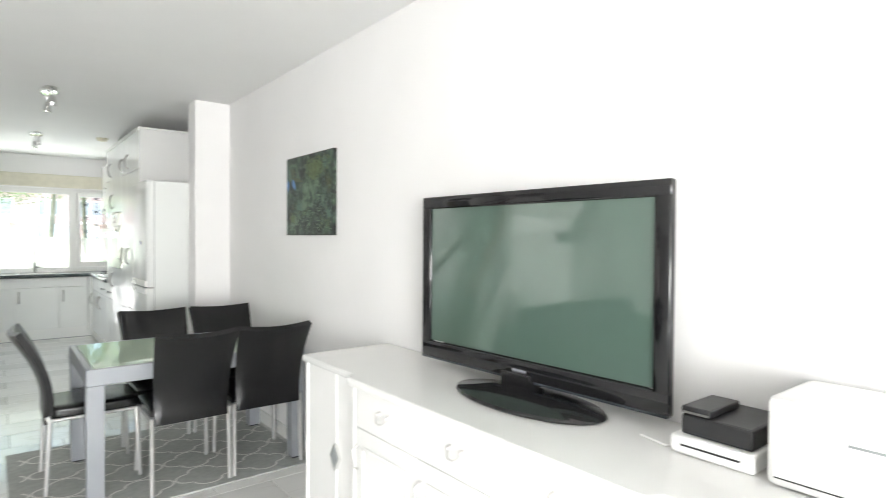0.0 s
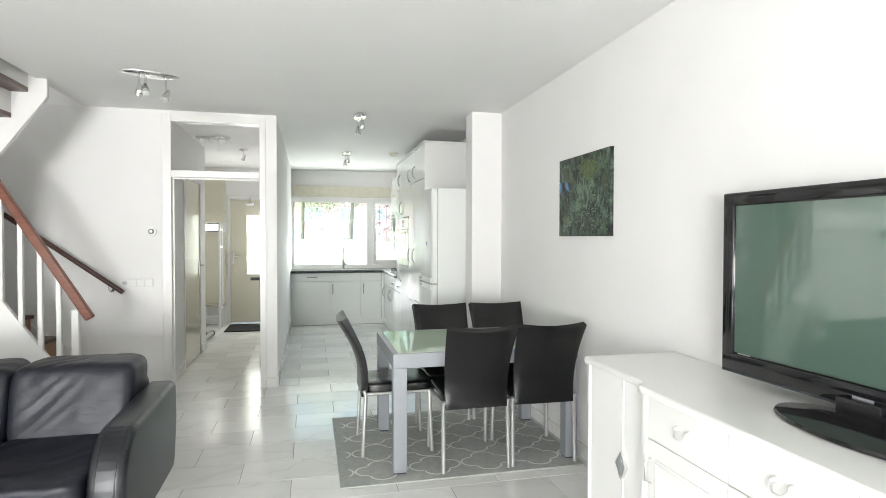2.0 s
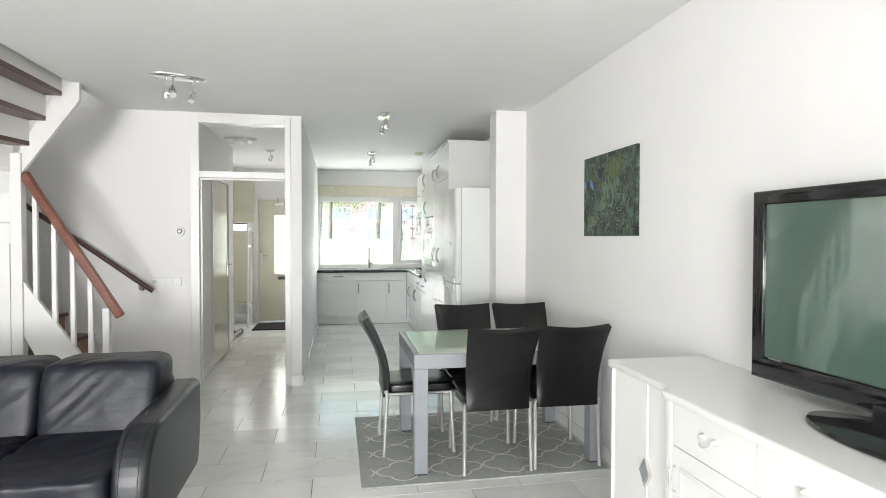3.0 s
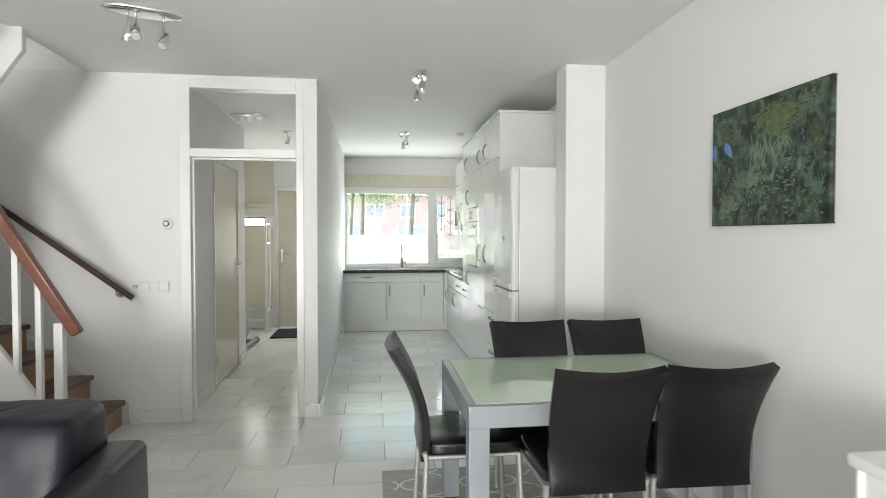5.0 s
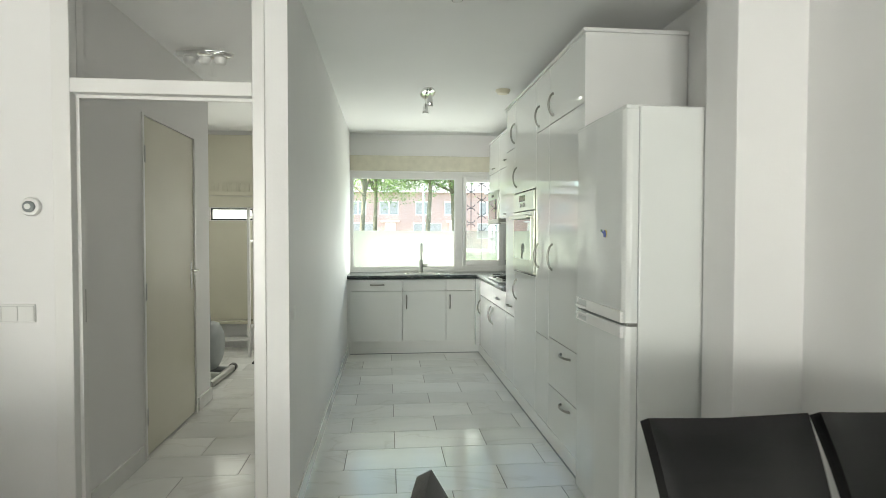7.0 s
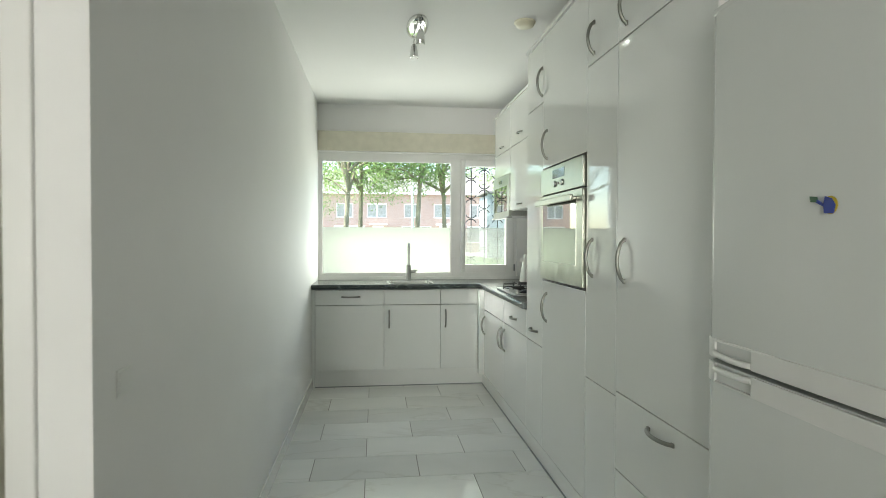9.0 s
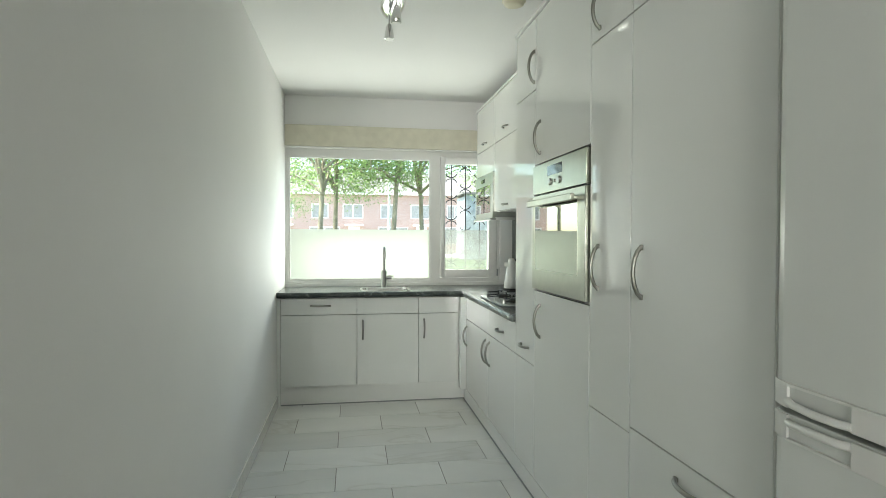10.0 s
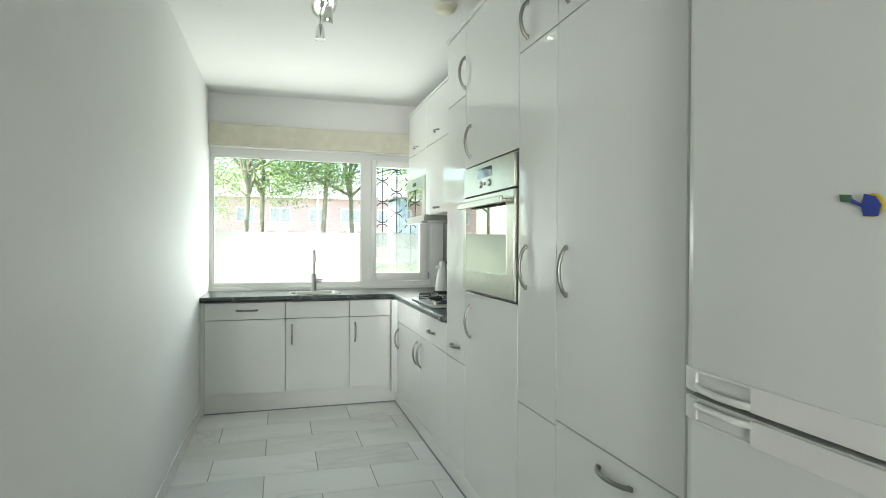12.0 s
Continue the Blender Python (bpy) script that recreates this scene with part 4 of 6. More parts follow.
def dining_chair(label):
    """Faces +y; its origin is on the floor under the seat."""
    ch = thing("dining_chair", label, "chair", group="chairs round the table")

    def back(u, v):
        w = 0.188 + 0.024 * v ** 1.5
        s = 2 * u - 1
        z = 0.385 + v * 0.498 - 0.012 * v * (1 - s * s) + 0.004 * v * abs(s)
        y = -0.205 - 0.125 * v ** 1.7 + 0.03 * math.sin(math.pi * v) - 0.028 * (1 - s * s) * v
        return (w * s, y, z)
    part("backrest", slab(bmesh.new(), back, 20, 22, 0.048), "black_leather", ch)
    bm = bmesh.new()
    cushion(bm, -0.20, -0.20, 0.405, 0.20, 0.245, 0.472, 7.0, 0.004, 12)
    part("seat", bm, "black_leather", ch)
    part("seat_frame", B((-0.19, -0.205, 0.392, 0.19, 0.235, 0.412), bevel=0.004), "black", ch)
    for s in (-1, 1):
        part("leg", rod(bmesh.new(), [(s * 0.198, -0.205, 0.43), (s * 0.199, -0.195, 0.40), (s * 0.203, -0.215, 0.012)], 0.0125, 12), "chair_steel", ch)
        part("leg", rod(bmesh.new(), [(s * 0.192, 0.215, 0.41), (s * 0.198, 0.235, 0.012)], 0.0125, 12), "chair_steel", ch)
        part("seat_tube", rod(bmesh.new(), [(s * 0.196, -0.19, 0.405), (s * 0.193, 0.215, 0.405)], 0.010, 10), "chair_steel", ch)
    part("seam", rod(bmesh.new(), [(0.03, back(0.58, v / 12)[1] - 0.0215, back(0.58, v / 12)[2]) for v in range(1, 12)], 0.0022, 6), "black_leather", ch)
    return ch


chair = dining_chair("black leather dining chair with brushed steel legs, backed to the room")
chair.matrix_world = pose(0.905, 3.595, 0.011)
copy_thing(chair, pose(1.345, 3.60, 0.011, 0, 0, -1.5))
far_chair = copy_thing(chair, pose(0.915, 4.08, 0.011, 0, 0, 180))
tagged(far_chair, "black leather dining chair pushed under the table by the kitchen")
tagged(copy_thing(chair, pose(1.36, 4.08, 0.011, 0, 0, 179)), "black leather dining chair pushed under the table by the wall")
tagged(copy_thing(chair, pose(0.478, 3.945, 0.011, 0, 0, -90)), "black leather dining chair at the head of the table")

# picture
pic = thing("canvas_picture", "unframed canvas print of dark foliage with a blue flower", "picture")
PY0, PY1, PZ0, PZ1 = 3.125, 3.805, 1.425, 1.937
part("canvas", B((XR - 0.022, PY0, PZ0, XR - 0.001, PY1, PZ1), bevel=0.002), "canvas", pic)
for z in (PZ1 - 0.001, PZ0 - 0.003):
    part("edge_wrap", B((XR - 0.021, PY0 - 0.002, z, XR - 0.001, PY1 + 0.002, z + 0.004)), "canvas_edge", pic)


def petal(cy, cz, w, h, turn):
    o = [(w * math.sin(math.pi * k / 10) * (1 - 0.35 * k / 10), h * k / 10) for k in range(11)] + [(-w * math.sin(math.pi * k / 10) * (1 - 0.35 * k / 10), h * k / 10) for k in range(9, 0, -1)]
    tmp = bmesh.new()
    c, s = math.cos(radians(turn)), math.sin(radians(turn))
    tmp.faces.new([tmp.verts.new((XR - 0.0232, cy + c * a - s * b, cz + s * a + c * b)) for a, b in o])
    return tmp


def leaf_to(y0, z0, y1, z1, w):
    return petal(y0, z0, w, math.hypot(y1 - y0, z1 - z0), math.degrees(math.atan2(y0 - y1, z1 - z0)))


for y0, z0, y1, z1, w, ink in (
    (3.785, 1.797, 3.782, 1.712, 0.020, "blue_flower"), (3.722, 1.802, 3.655, 1.718, 0.024, "blue_flower"),
    (3.725, 1.804, 3.545, 1.770, 0.017, "olive_print"), (3.735, 1.81, 3.785, 1.875, 0.018, "teal_print"),
    (3.515, 1.757, 3.497, 1.645, 0.010, "pale_print"), (3.505, 1.755, 3.432, 1.632, 0.011, "pale_print"),
    (3.445, 1.750, 3.425, 1.695, 0.009, "pale_print"), (3.430, 1.760, 3.375, 1.640, 0.011, "pale_print"),
    (3.375, 1.750, 3.345, 1.650, 0.010, "teal_print"), (3.540, 1.740, 3.570, 1.690, 0.006, "teal_print"),
):
    part("petal", leaf_to(y0, z0, y1, z1, w), ink, pic)
rng = random.Random(4)
for cy, cz, sy, sz, n, long, ink in (
    (3.36, 1.865, 0.08, 0.030, 90, 0.030, "lime_print"), (3.25, 1.89, 0.05, 0.025, 40, 0.030, "lime_print"),
    (3.56, 1.610, 0.05, 0.035, 70, 0.022, "lime_print"), (3.62, 1.600, 0.07, 0.050, 60, 0.024, "teal_print"),
    (3.44, 1.600, 0.08, 0.035, 80, 0.020, "pale_print"), (3.62, 1.530, 0.06, 0.025, 60, 0.018, "pale_print"),
    (3.36, 1.480, 0.13, 0.025, 70, 0.018, "pale_print"), (3.24, 1.650, 0.06, 0.060, 80, 0.026, "teal_print"),
    (3.72, 1.550, 0.03, 0.040, 40, 0.026, "olive_print"), (3.74, 1.545, 0.012, 0.008, 6, 0.010, "coral_print"),
    (3.42, 1.820, 0.06, 0.025, 40, 0.018, "pale_print"), (3.22, 1.520, 0.05, 0.04, 50, 0.022, "lime_print"),
):
    bm = bmesh.new()
    for _ in range(n):
        y, z = cy + max(-1.8, min(1.8, rng.gauss(0, 1))) * sy, cz + max(-1.8, min(1.8, rng.gauss(0, 1))) * sz
        if PY0 + 0.03 < y < PY1 - 0.03 and PZ0 + 0.03 < z < PZ1 - 0.03:
            merge(bm, petal(y, z, rng.uniform(0.1, 0.24) * long, rng.uniform(0.5, 1.0) * long, rng.uniform(0, 360)))
    tagged(part("printed_leaves", bm, ink, pic), kind="stuff")

# printed fern fronds: fans of arching blades
for cy, cz, toward, spread, n, long, wide, ink in (
    (3.40, 1.80, 15, 75, 46, 0.105, 0.0046, "lime_print"), (3.30, 1.83, -50, 60, 34, 0.110, 0.0044, "lime_print"),
    (3.47, 1.86, 60, 40, 18, 0.070, 0.0040, "lime_print"), (3.18, 1.70, 30, 60, 26, 0.10, 0.0046, "olive_print"),
    (3.51, 1.770, 178, 22, 14, 0.120, 0.0042, "pale_print"), (3.45, 1.765, 184, 20, 12, 0.115, 0.0042, "pale_print"),
    (3.35, 1.760, 180, 40, 26, 0.080, 0.0036, "pale_print"), (3.60, 1.60, 20, 90, 44, 0.060, 0.0042, "teal_print"),
    (3.70, 1.52, 10, 100, 44, 0.055, 0.0040, "lime_print"), (3.66, 1.50, 0, 100, 40, 0.050, 0.0032, "pale_print"),
    (3.52, 1.60, -20, 100, 50, 0.055, 0.0036, "pale_print"), (3.17, 1.54, 10, 90, 40, 0.060, 0.0040, "teal_print"),
    (3.72, 1.85, 150, 60, 18, 0.070, 0.0070, "olive_print"), (3.22, 1.87, -100, 60, 22, 0.060, 0.0038, "teal_print"),
):
    bm = bmesh.new()
    for _ in range(n):
        y, z = cy + rng.uniform(-1, 1) * long * 0.35, cz + rng.uniform(-1, 1) * long * 0.35
        turn, size = toward + rng.uniform(-1, 1) * spread, long * rng.uniform(0.5, 1.0)
        ey, ez = y - math.sin(radians(turn)) * size, z + math.cos(radians(turn)) * size
        if PY0 + 0.012 < min(y, ey) and max(y, ey) < PY1 - 0.012 and PZ0 + 0.012 < min(z, ez) and max(z, ez) < PZ1 - 0.012:
            tmp = petal(y, z, wide, size, turn)
            for v in tmp.verts:
                v.co.x -= rng.uniform(0.0002, 0.0012)
            merge(bm, tmp)
    tagged(part("printed_leaves", bm, ink, pic), kind="stuff")
water = bmesh.new()
for z, w in ((1.675, 0.034), (1.668, 0.022), (1.573, 0.024), (1.515, 0.018)):
    merge(water, petal(3.325 - w, z, 0.004, 2 * w, -90))
part("printed_waterfall", water, "pale_print", pic)

# ---------------------------------------------------------------- sideboard, television and what stands with it
SZ, SX = 0.865, 1.147
side = thing("sideboard", "long white painted sideboard with drawers and curved front edge", "sideboard")
part("plinth", B((1.2160, 0.26, 0, XR - 0.01, 2.515, 0.07)), "sideboard", side)
part("carcass", B((1.2060, 0.25, 0.07, XR - 0.005, 2.535, SZ - 0.03)), "sideboard", side)
ends = [(2.05, 2.535), (0.25, 0.77)]
for y0, y1 in ends:
    part("end_front", B((1.1910, y0, 0.07, 1.2060, y1, SZ - 0.03), bevel=0.003), "sideboard", side)
    part("centre_bead", rod(bmesh.new(), [(1.1910, (y0 + y1) / 2 - 0.04, 0.08), (1.1910, (y0 + y1) / 2 - 0.04, SZ - 0.035)], 0.005, 8), "sideboard", side)
    c = (y0 + y1) / 2 - 0.04
    part("corner_bead", rod(bmesh.new(), [(1.1920, y0 + 0.004 if y0 < 1 else y1 - 0.004, 0.07), (1.1920, y0 + 0.004 if y0 < 1 else y1 - 0.004, SZ - 0.032)], 0.011, 12), "sideboard", side)
    dia = part("diamond_frame", prism(bmesh.new(), [(c - 0.038, 0.475), (c, 0.415), (c + 0.038, 0.475), (c, 0.535)], 0, 0.016, Matrix(((0, 0, -1, 1.1940), (1, 0, 0, 0), (0, 1, 0, 0), (0, 0, 0, 1)))), "chrome", side, "bevelled mirror diamond")
    part("diamond_inset", prism(bmesh.new(), [(c - 0.028, 0.475), (c, 0.430), (c + 0.028, 0.475), (c, 0.520)], 0, 0.0185, Matrix(((0, 0, -1, 1.1940), (1, 0, 0, 0), (0, 1, 0, 0), (0, 0, 0, 1)))), "grey_plastic", dia)
part("mid_body", B((SX + 0.018, 0.77, 0.07, 1.2060, 2.05, SZ - 0.03)), "sideboard", side)
for y in (0.77, 2.02):
    part("mid_pilaster", B((SX - 0.004, y, 0.07, SX + 0.018, y + 0.028, SZ - 0.032), bevel=0.004), "sideboard", side)


def bail_handle(parent, y, z, wide=0.06):
    """A drop handle with two roses, on the front of the sideboard."""
    h = part("handle", rod(bmesh.new(), [(SX - 0.010 - 0.018 * math.sin(math.pi * k / 14) ** 0.7, y - wide / 2 + wide * k / 14, z + 0.010 - 0.026 * math.sin(math.pi * k / 14) ** 0.5 + 0.004 * math.exp(-((k - 7) / 1.6) ** 2)) for k in range(15)], 0.0036, 10), "pewter", parent, "small pale drop handle")
    for s in (-1, 1):
        part("rose", lathe(bmesh.new(), [(0, 0), (0.011, 0), (0.009, 0.006), (0.004, 0.02), (0, 0.021)], 14, pose(SX + 0.002, y + s * wide / 2, z + 0.012, 0, -90)), "pewter", h)


for i in range(3):
    y0, y1 = 0.801 + i * 0.406, 1.205 + i * 0.406
    d = part("drawer_front", B((SX, y0, 0.678, SX + 0.018, y1, SZ - 0.036), bevel=0.004), "sideboard", side)
    bail_handle(d, (y0 + y1) / 2, 0.755)
    d = part("door_front", B((SX, y0, 0.08, SX + 0.018, y1, 0.676), bevel=0.003), "sideboard", side)
    part("panel_moulding", B((SX - 0.005, y0 + 0.05, 0.13, SX + 0.001, y1 - 0.05, 0.145), (SX - 0.005, y0 + 0.05, 0.60, SX + 0.001, y1 - 0.05, 0.615), (SX - 0.005, y0 + 0.05, 0.145, SX + 0.001, y0 + 0.065, 0.60), (SX - 0.005, y1 - 0.065, 0.145, SX + 0.001, y1 - 0.05, 0.60), bevel=0.002), "sideboard", d)
    part("pull", rod(bmesh.new(), [(SX - 0.002, y1 - 0.025, 0.52), (SX - 0.024, y1 - 0.025, 0.53), (SX - 0.024, y1 - 0.025, 0.60), (SX - 0.002, y1 - 0.025, 0.61)], 0.004, 8), "chrome", d)
outline = [(XR - 0.003, 2.555), (1.1760, 2.555), (1.1660, 2.545), (1.1660, 2.10), (1.1610, 2.075), (1.1260, 2.055), (1.1210, 2.03), (1.1210, 0.79), (1.1260, 0.765), (1.1610, 0.745), (1.1660, 0.72), (1.1660, 0.24), (1.1760, 0.23), (XR - 0.003, 0.23)]
part("top", prism(bmesh.new(), outline, SZ - 0.030, SZ, bevel=0.009), "sideboard", side)

tv = thing("television", "large flat television with glossy black bezel, switched off", "television", pose(1.538, 1.50, SZ + 0.001, 0, 0, 2.0))
W2, TB, TT = 0.555, 0.040, 0.714
part("cabinet", B((0.002, -W2 + 0.09, TB + 0.05, 0.065, W2 - 0.09, TT - 0.06), bevel=0.025), "black", tv)
bz = bmesh.new()
box(bz, -0.028, -W2, TB, 0.002, W2, TB + 0.070, 0.006)
box(bz, -0.028, -W2, TT - 0.05, 0.002, W2, TT, 0.006)
box(bz, -0.028, -W2, TB + 0.06, 0.002, -W2 + 0.052, TT - 0.04, 0.006)
box(bz, -0.028, W2 - 0.052, TB + 0.06, 0.002, W2, TT - 0.04, 0.006)
bezel = part("bezel", bz, "tv_black", tv, "glossy black bezel")
part("brand_plate", B((-0.0292, -0.032, TB + 0.028, -0.0278, 0.032, TB + 0.037)), "alu", bezel)
part("lower_trim", B((-0.030, -W2 + 0.004, TB - 0.003, -0.004, W2 - 0.004, TB + 0.006), bevel=0.002), "lens", bezel)
part("screen", B((-0.016, -W2 + 0.048, TB + 0.073, -0.006, W2 - 0.048, TT - 0.046)), "screen", tv, "matte green-grey switched-off screen")
part("neck", B((-0.05, -0.07, 0.020, 0.03, 0.07, TB + 0.03), bevel=0.006), "tv_black", tv)
part("foot", lathe(bmesh.new(), [(0, 0.0), (0.97, 0.0), (1.0, 0.006), (0.98, 0.014), (0.6, 0.024), (0.0, 0.027)], 56, pose(-0.105, -0.095, 0), 0.150, 0.300), "tv_black", tv)
cable = solo("power_cable", rod(bmesh.new(), [(1.45, 0.98, SZ + 0.004), (1.43, 0.90, SZ + 0.004), (1.46, 0.84, SZ + 0.004), (1.53, 0.86, SZ + 0.004)], 0.003, 8), "white_plastic", "thin white cable lying on the sideboard", "cable")

printer = thing("receipt_printer", "small black box device standing on a white tray", "device", pose(1.545, 0.775, SZ + 0.001, 0, 0, 0))
part("tray", B((-0.135, -0.105, 0.0, 0.09, 0.100, 0.046), bevel=0.008), "white_plastic", printer)
part("tray_slot", B((-0.1365, -0.075, 0.022, -0.1345, 0.070, 0.027)), "black", printer)
part("body", B((-0.115, -0.095, 0.0465, 0.09, 0.080, 0.098), bevel=0.007), "black", printer)
lid = part("raised_lid", B((-0.112, 0.006, 0.0985, 0.05, 0.082, 0.118), bevel=0.005), "black", printer)
part("silver_edge", B((-0.1135, 0.012, 0.101, -0.1115, 0.076, 0.106)), "steel", lid)
wbox = thing("white_appliance", "large white plastic appliance with a slim front slot", "appliance", pose(1.50, 0.455, SZ + 0.001))
part("housing", B((-0.11, -0.19, 0.0, 0.14, 0.185, 0.20), bevel=0.02), "white_plastic", wbox)
part("slot", B((-0.1115, -0.14, 0.128, -0.1095, 0.03, 0.133)), "grey_plastic", wbox)
part("base_line", B((-0.1115, -0.17, 0.022, -0.1095, 0.165, 0.025)), "black", wbox)

# ---------------------------------------------------------------- sofa


def sofa():
    s = thing("sofa", "blue-black leather three-seat sofa with broad curved arms", "sofa", pose(-1.75, 3.08, 0))
    part("base", B((-0.83, -0.40, 0.13, 0.83, 0.42, 0.30), bevel=0.02), "sofa_leather", s)
    for i in range(3):
        x0 = -0.825 + i * 0.55
        bm = bmesh.new()
        cushion(bm, x0, -0.45, 0.27, x0 + 0.55, 0.24, 0.455, 9.0, 0.004, 44, 0.012)
        part("seat_cushion", bm, "cushion_leather", s)
        bm = bmesh.new()
        cushion(bm, x0 - 0.004, 0.14, 0.40, x0 + 0.554, 0.46, 0.780, 7.4, 0.005, 44, 0.013)
        for v in bm.verts:
            v.co.y += (v.co.z - 0.45) * 0.22
        part("back_cushion", bm, "cushion_leather", s)
    bm = B((-0.83, 0.36, 0.14, 0.83, 0.50, 0.66), bevel=0.03)
    part("back_panel", bm, "sofa_leather", s)
    for side_ in (-1, 1):
        prof = [(-0.40, 0.12), (-0.418, 0.22)] + [(-0.21 - 0.215 * math.cos(radians(9 * k)), 0.36 + 0.245 * math.sin(radians(9 * k))) for k in range(11)] + [(0.20, 0.615), (0.50, 0.62), (0.515, 0.40), (0.47, 0.20), (0.43, 0.14)]
        x0, x1 = (0.82, 0.965) if side_ > 0 else (-0.965, -0.82)
        bm = prism(bmesh.new(), prof, x0, x1, Matrix(((0, 0, 1, 0), (1, 0, 0, 0), (0, 1, 0, 0), (0, 0, 0, 1))), bevel=0.035, segments=7)
        arm = part("arm", bm, "sofa_leather", s)
        for xs in (x0 + 0.036, x1 - 0.036):
            part("arm_seam", rod(bmesh.new(), [(xs, -0.4145, 0.20)] + [(xs, -0.21 - 0.215 * math.cos(radians(10 * k)), 0.36 + 0.245 * math.sin(radians(10 * k))) for k in range(10)], 0.0022, 8), "sofa_leather", arm)
    for x in (-0.83, 0.83):
        for y in (-0.36, 0.44):
            part("leg", rod(bmesh.new(), [(x, y, 0.0), (x, y, 0.14)], 0.018, 16), "chrome", s)
    return s


sofa()

# ---------------------------------------------------------------- kitchen
FX, FY = 1.116, 9.372            # fronts of the right-hand run and of the window run
TOPZ0, TOPZ1 = 0.845, 0.885
TALL = 2.43


def bow_x(parent, y, z, span, upright=True):
    """A bowed steel handle on a front that faces -x."""
    k = lambda t: (FX - 0.002 - 0.030 * math.sin(math.pi * t) ** 0.6, (t - 0.5) * span)
    pts = []
    for i in range(11):
        d, a = k(i / 10)
        pts.append((d, y, z + a) if upright else (d, y + a, z))
    h = part("handle", rod(bmesh.new(), pts, 0.0072, 10), "handle_steel", parent, "bowed brushed steel handle")
    for s in (-1, 1):
        a = s * (span / 2 - 0.004)
        p0, p1 = ((FX - 0.008, y - 0.007, z + a - 0.009), (FX, y + 0.007, z + a + 0.009)) if upright else ((FX - 0.008, y + a - 0.009, z - 0.007), (FX, y + a + 0.009, z + 0.007))
        part("handle_foot", B((*p0, *p1), bevel=0.002), "handle_steel", h)


def bow_y(parent, x, z, span, upright=True):
    """A bowed steel handle on a front that faces -y."""
    pts = []
    for i in range(11):
        t = i / 10
        d, a = FY - 0.002 - 0.030 * math.sin(math.pi * t) ** 0.6, (t - 0.5) * span
        pts.append((x, d, z + a) if upright else (x + a, d, z))
    h = part("handle", rod(bmesh.new(), pts, 0.0072, 10), "handle_steel", parent, "bowed brushed steel handle")
    for s in (-1, 1):
        a = s * (span / 2 - 0.004)
        p0, p1 = ((x - 0.007, FY - 0.008, z + a - 0.009), (x + 0.007, FY, z + a + 0.009)) if upright else ((x + a - 0.009, FY - 0.008, z - 0.007), (x + a + 0.009, FY, z + 0.007))
        part("handle_foot", B((*p0, *p1), bevel=0.002), "handle_steel", h)


G = 0.0023


def front_x(parent, y0, y1, z0, z1, name="door"):
    return part(name, B((FX, y0 + G, z0 + G, FX + 0.019, y1 - G, z1 - G), bevel=0.0015), "lacquer", parent)


def front_y(parent, x0, x1, z0, z1, name="door"):
    return part(name, B((x0 + G, FY, z0 + G, x1 - G, FY + 0.019, z1 - G), bevel=0.0015), "lacquer", parent)


def unit_x(y0, y1, z0, z1, label, deep=XK - 0.004, category="kitchen cabinet"):
    u = thing("kitchen_cabinet", label, category, group="kitchen units")
    part("carcass", B((FX + 0.020, y0 + 0.0005, z0, deep, y1 - 0.0005, z1)), "board", u)
    return u


# tall units beside the fridge
YD0, YC0, YO0, YA0, YA1 = 5.985, 6.625, 6.945, 7.60, 7.93
u = unit_x(YD0 + 0.018, YC0, 0.10, TALL - 0.02, "tall white gloss cabinet with two drawers under a long door")
part("end_panel", B((FX + 0.002, YD0, 0, XK - 0.004, YD0 + 0.017, TALL - 0.02), bevel=0.0015), "board", u)
d = front_x(u, YD0, YC0, 0.69, 2.045)
bow_x(d, YC0 - 0.075, 1.203, 0.165)
d = front_x(u, YD0, YC0, 2.045, TALL - 0.02, "top_door")
bow_x(d, YC0 - 0.075, 2.16, 0.14)
d = front_x(u, YD0, YC0, 0.385, 0.69, "drawer")
bow_x(d, 6.27, 0.633, 0.165, False)
d = front_x(u, YD0, YC0, 0.10, 0.385, "drawer")
bow_x(d, 6.27, 0.330, 0.165, False)

u = unit_x(YC0, YO0, 0.10, TALL - 0.02, "narrow tall white gloss cabinet beside the oven")
d = front_x(u, YC0, YO0, 0.668, 2.045)
bow_x(d, YO0 - 0.080, 1.203, 0.165)
d = front_x(u, YC0, YO0, 2.045, TALL - 0.02, "top_door")
bow_x(d, YO0 - 0.080, 2.15, 0.14)
front_x(u, YC0, YO0, 0.10, 0.668, "lower_door")

u = thing("kitchen_cabinet", "tall white gloss housing cabinet around the built-in oven", "kitchen cabinet", group="kitchen units")
part("carcass", B((FX + 0.020, YO0 + 0.0005, 0.10, XK - 0.004, YA0 - 0.0005, 1.05), (FX + 0.020, YO0 + 0.0005, 1.675, XK - 0.004, YA0 - 0.0005, TALL - 0.02), (XK - 0.03, YO0 + 0.0005, 1.05, XK - 0.004, YA0 - 0.0005, 1.675)), "board", u)
d = front_x(u, YO0, YA0, 1.672, TALL - 0.02)
bow_x(d, YA0 - 0.075, 1.80, 0.16)
d = front_x(u, YO0, YA0, 0.10, 1.052, "lower_door")
bow_x(d, YA0 - 0.088, 0.908, 0.16)

u = unit_x(YA0, YA1, 0.10, TALL - 0.02, "slim tall white gloss cabinet at the end of the worktop")
d = front_x(u, YA0, YA1, 0.668, 2.05)
bow_x(d, 7.745, 0.745, 0.13, False)
d = front_x(u, YA0, YA1, 2.05, TALL - 0.02, "top_door")
bow_x(d, YA0 + 0.02, 2.167, 0.16)
front_x(u, YA0, YA1, 0.10, 0.668, "lower_door")

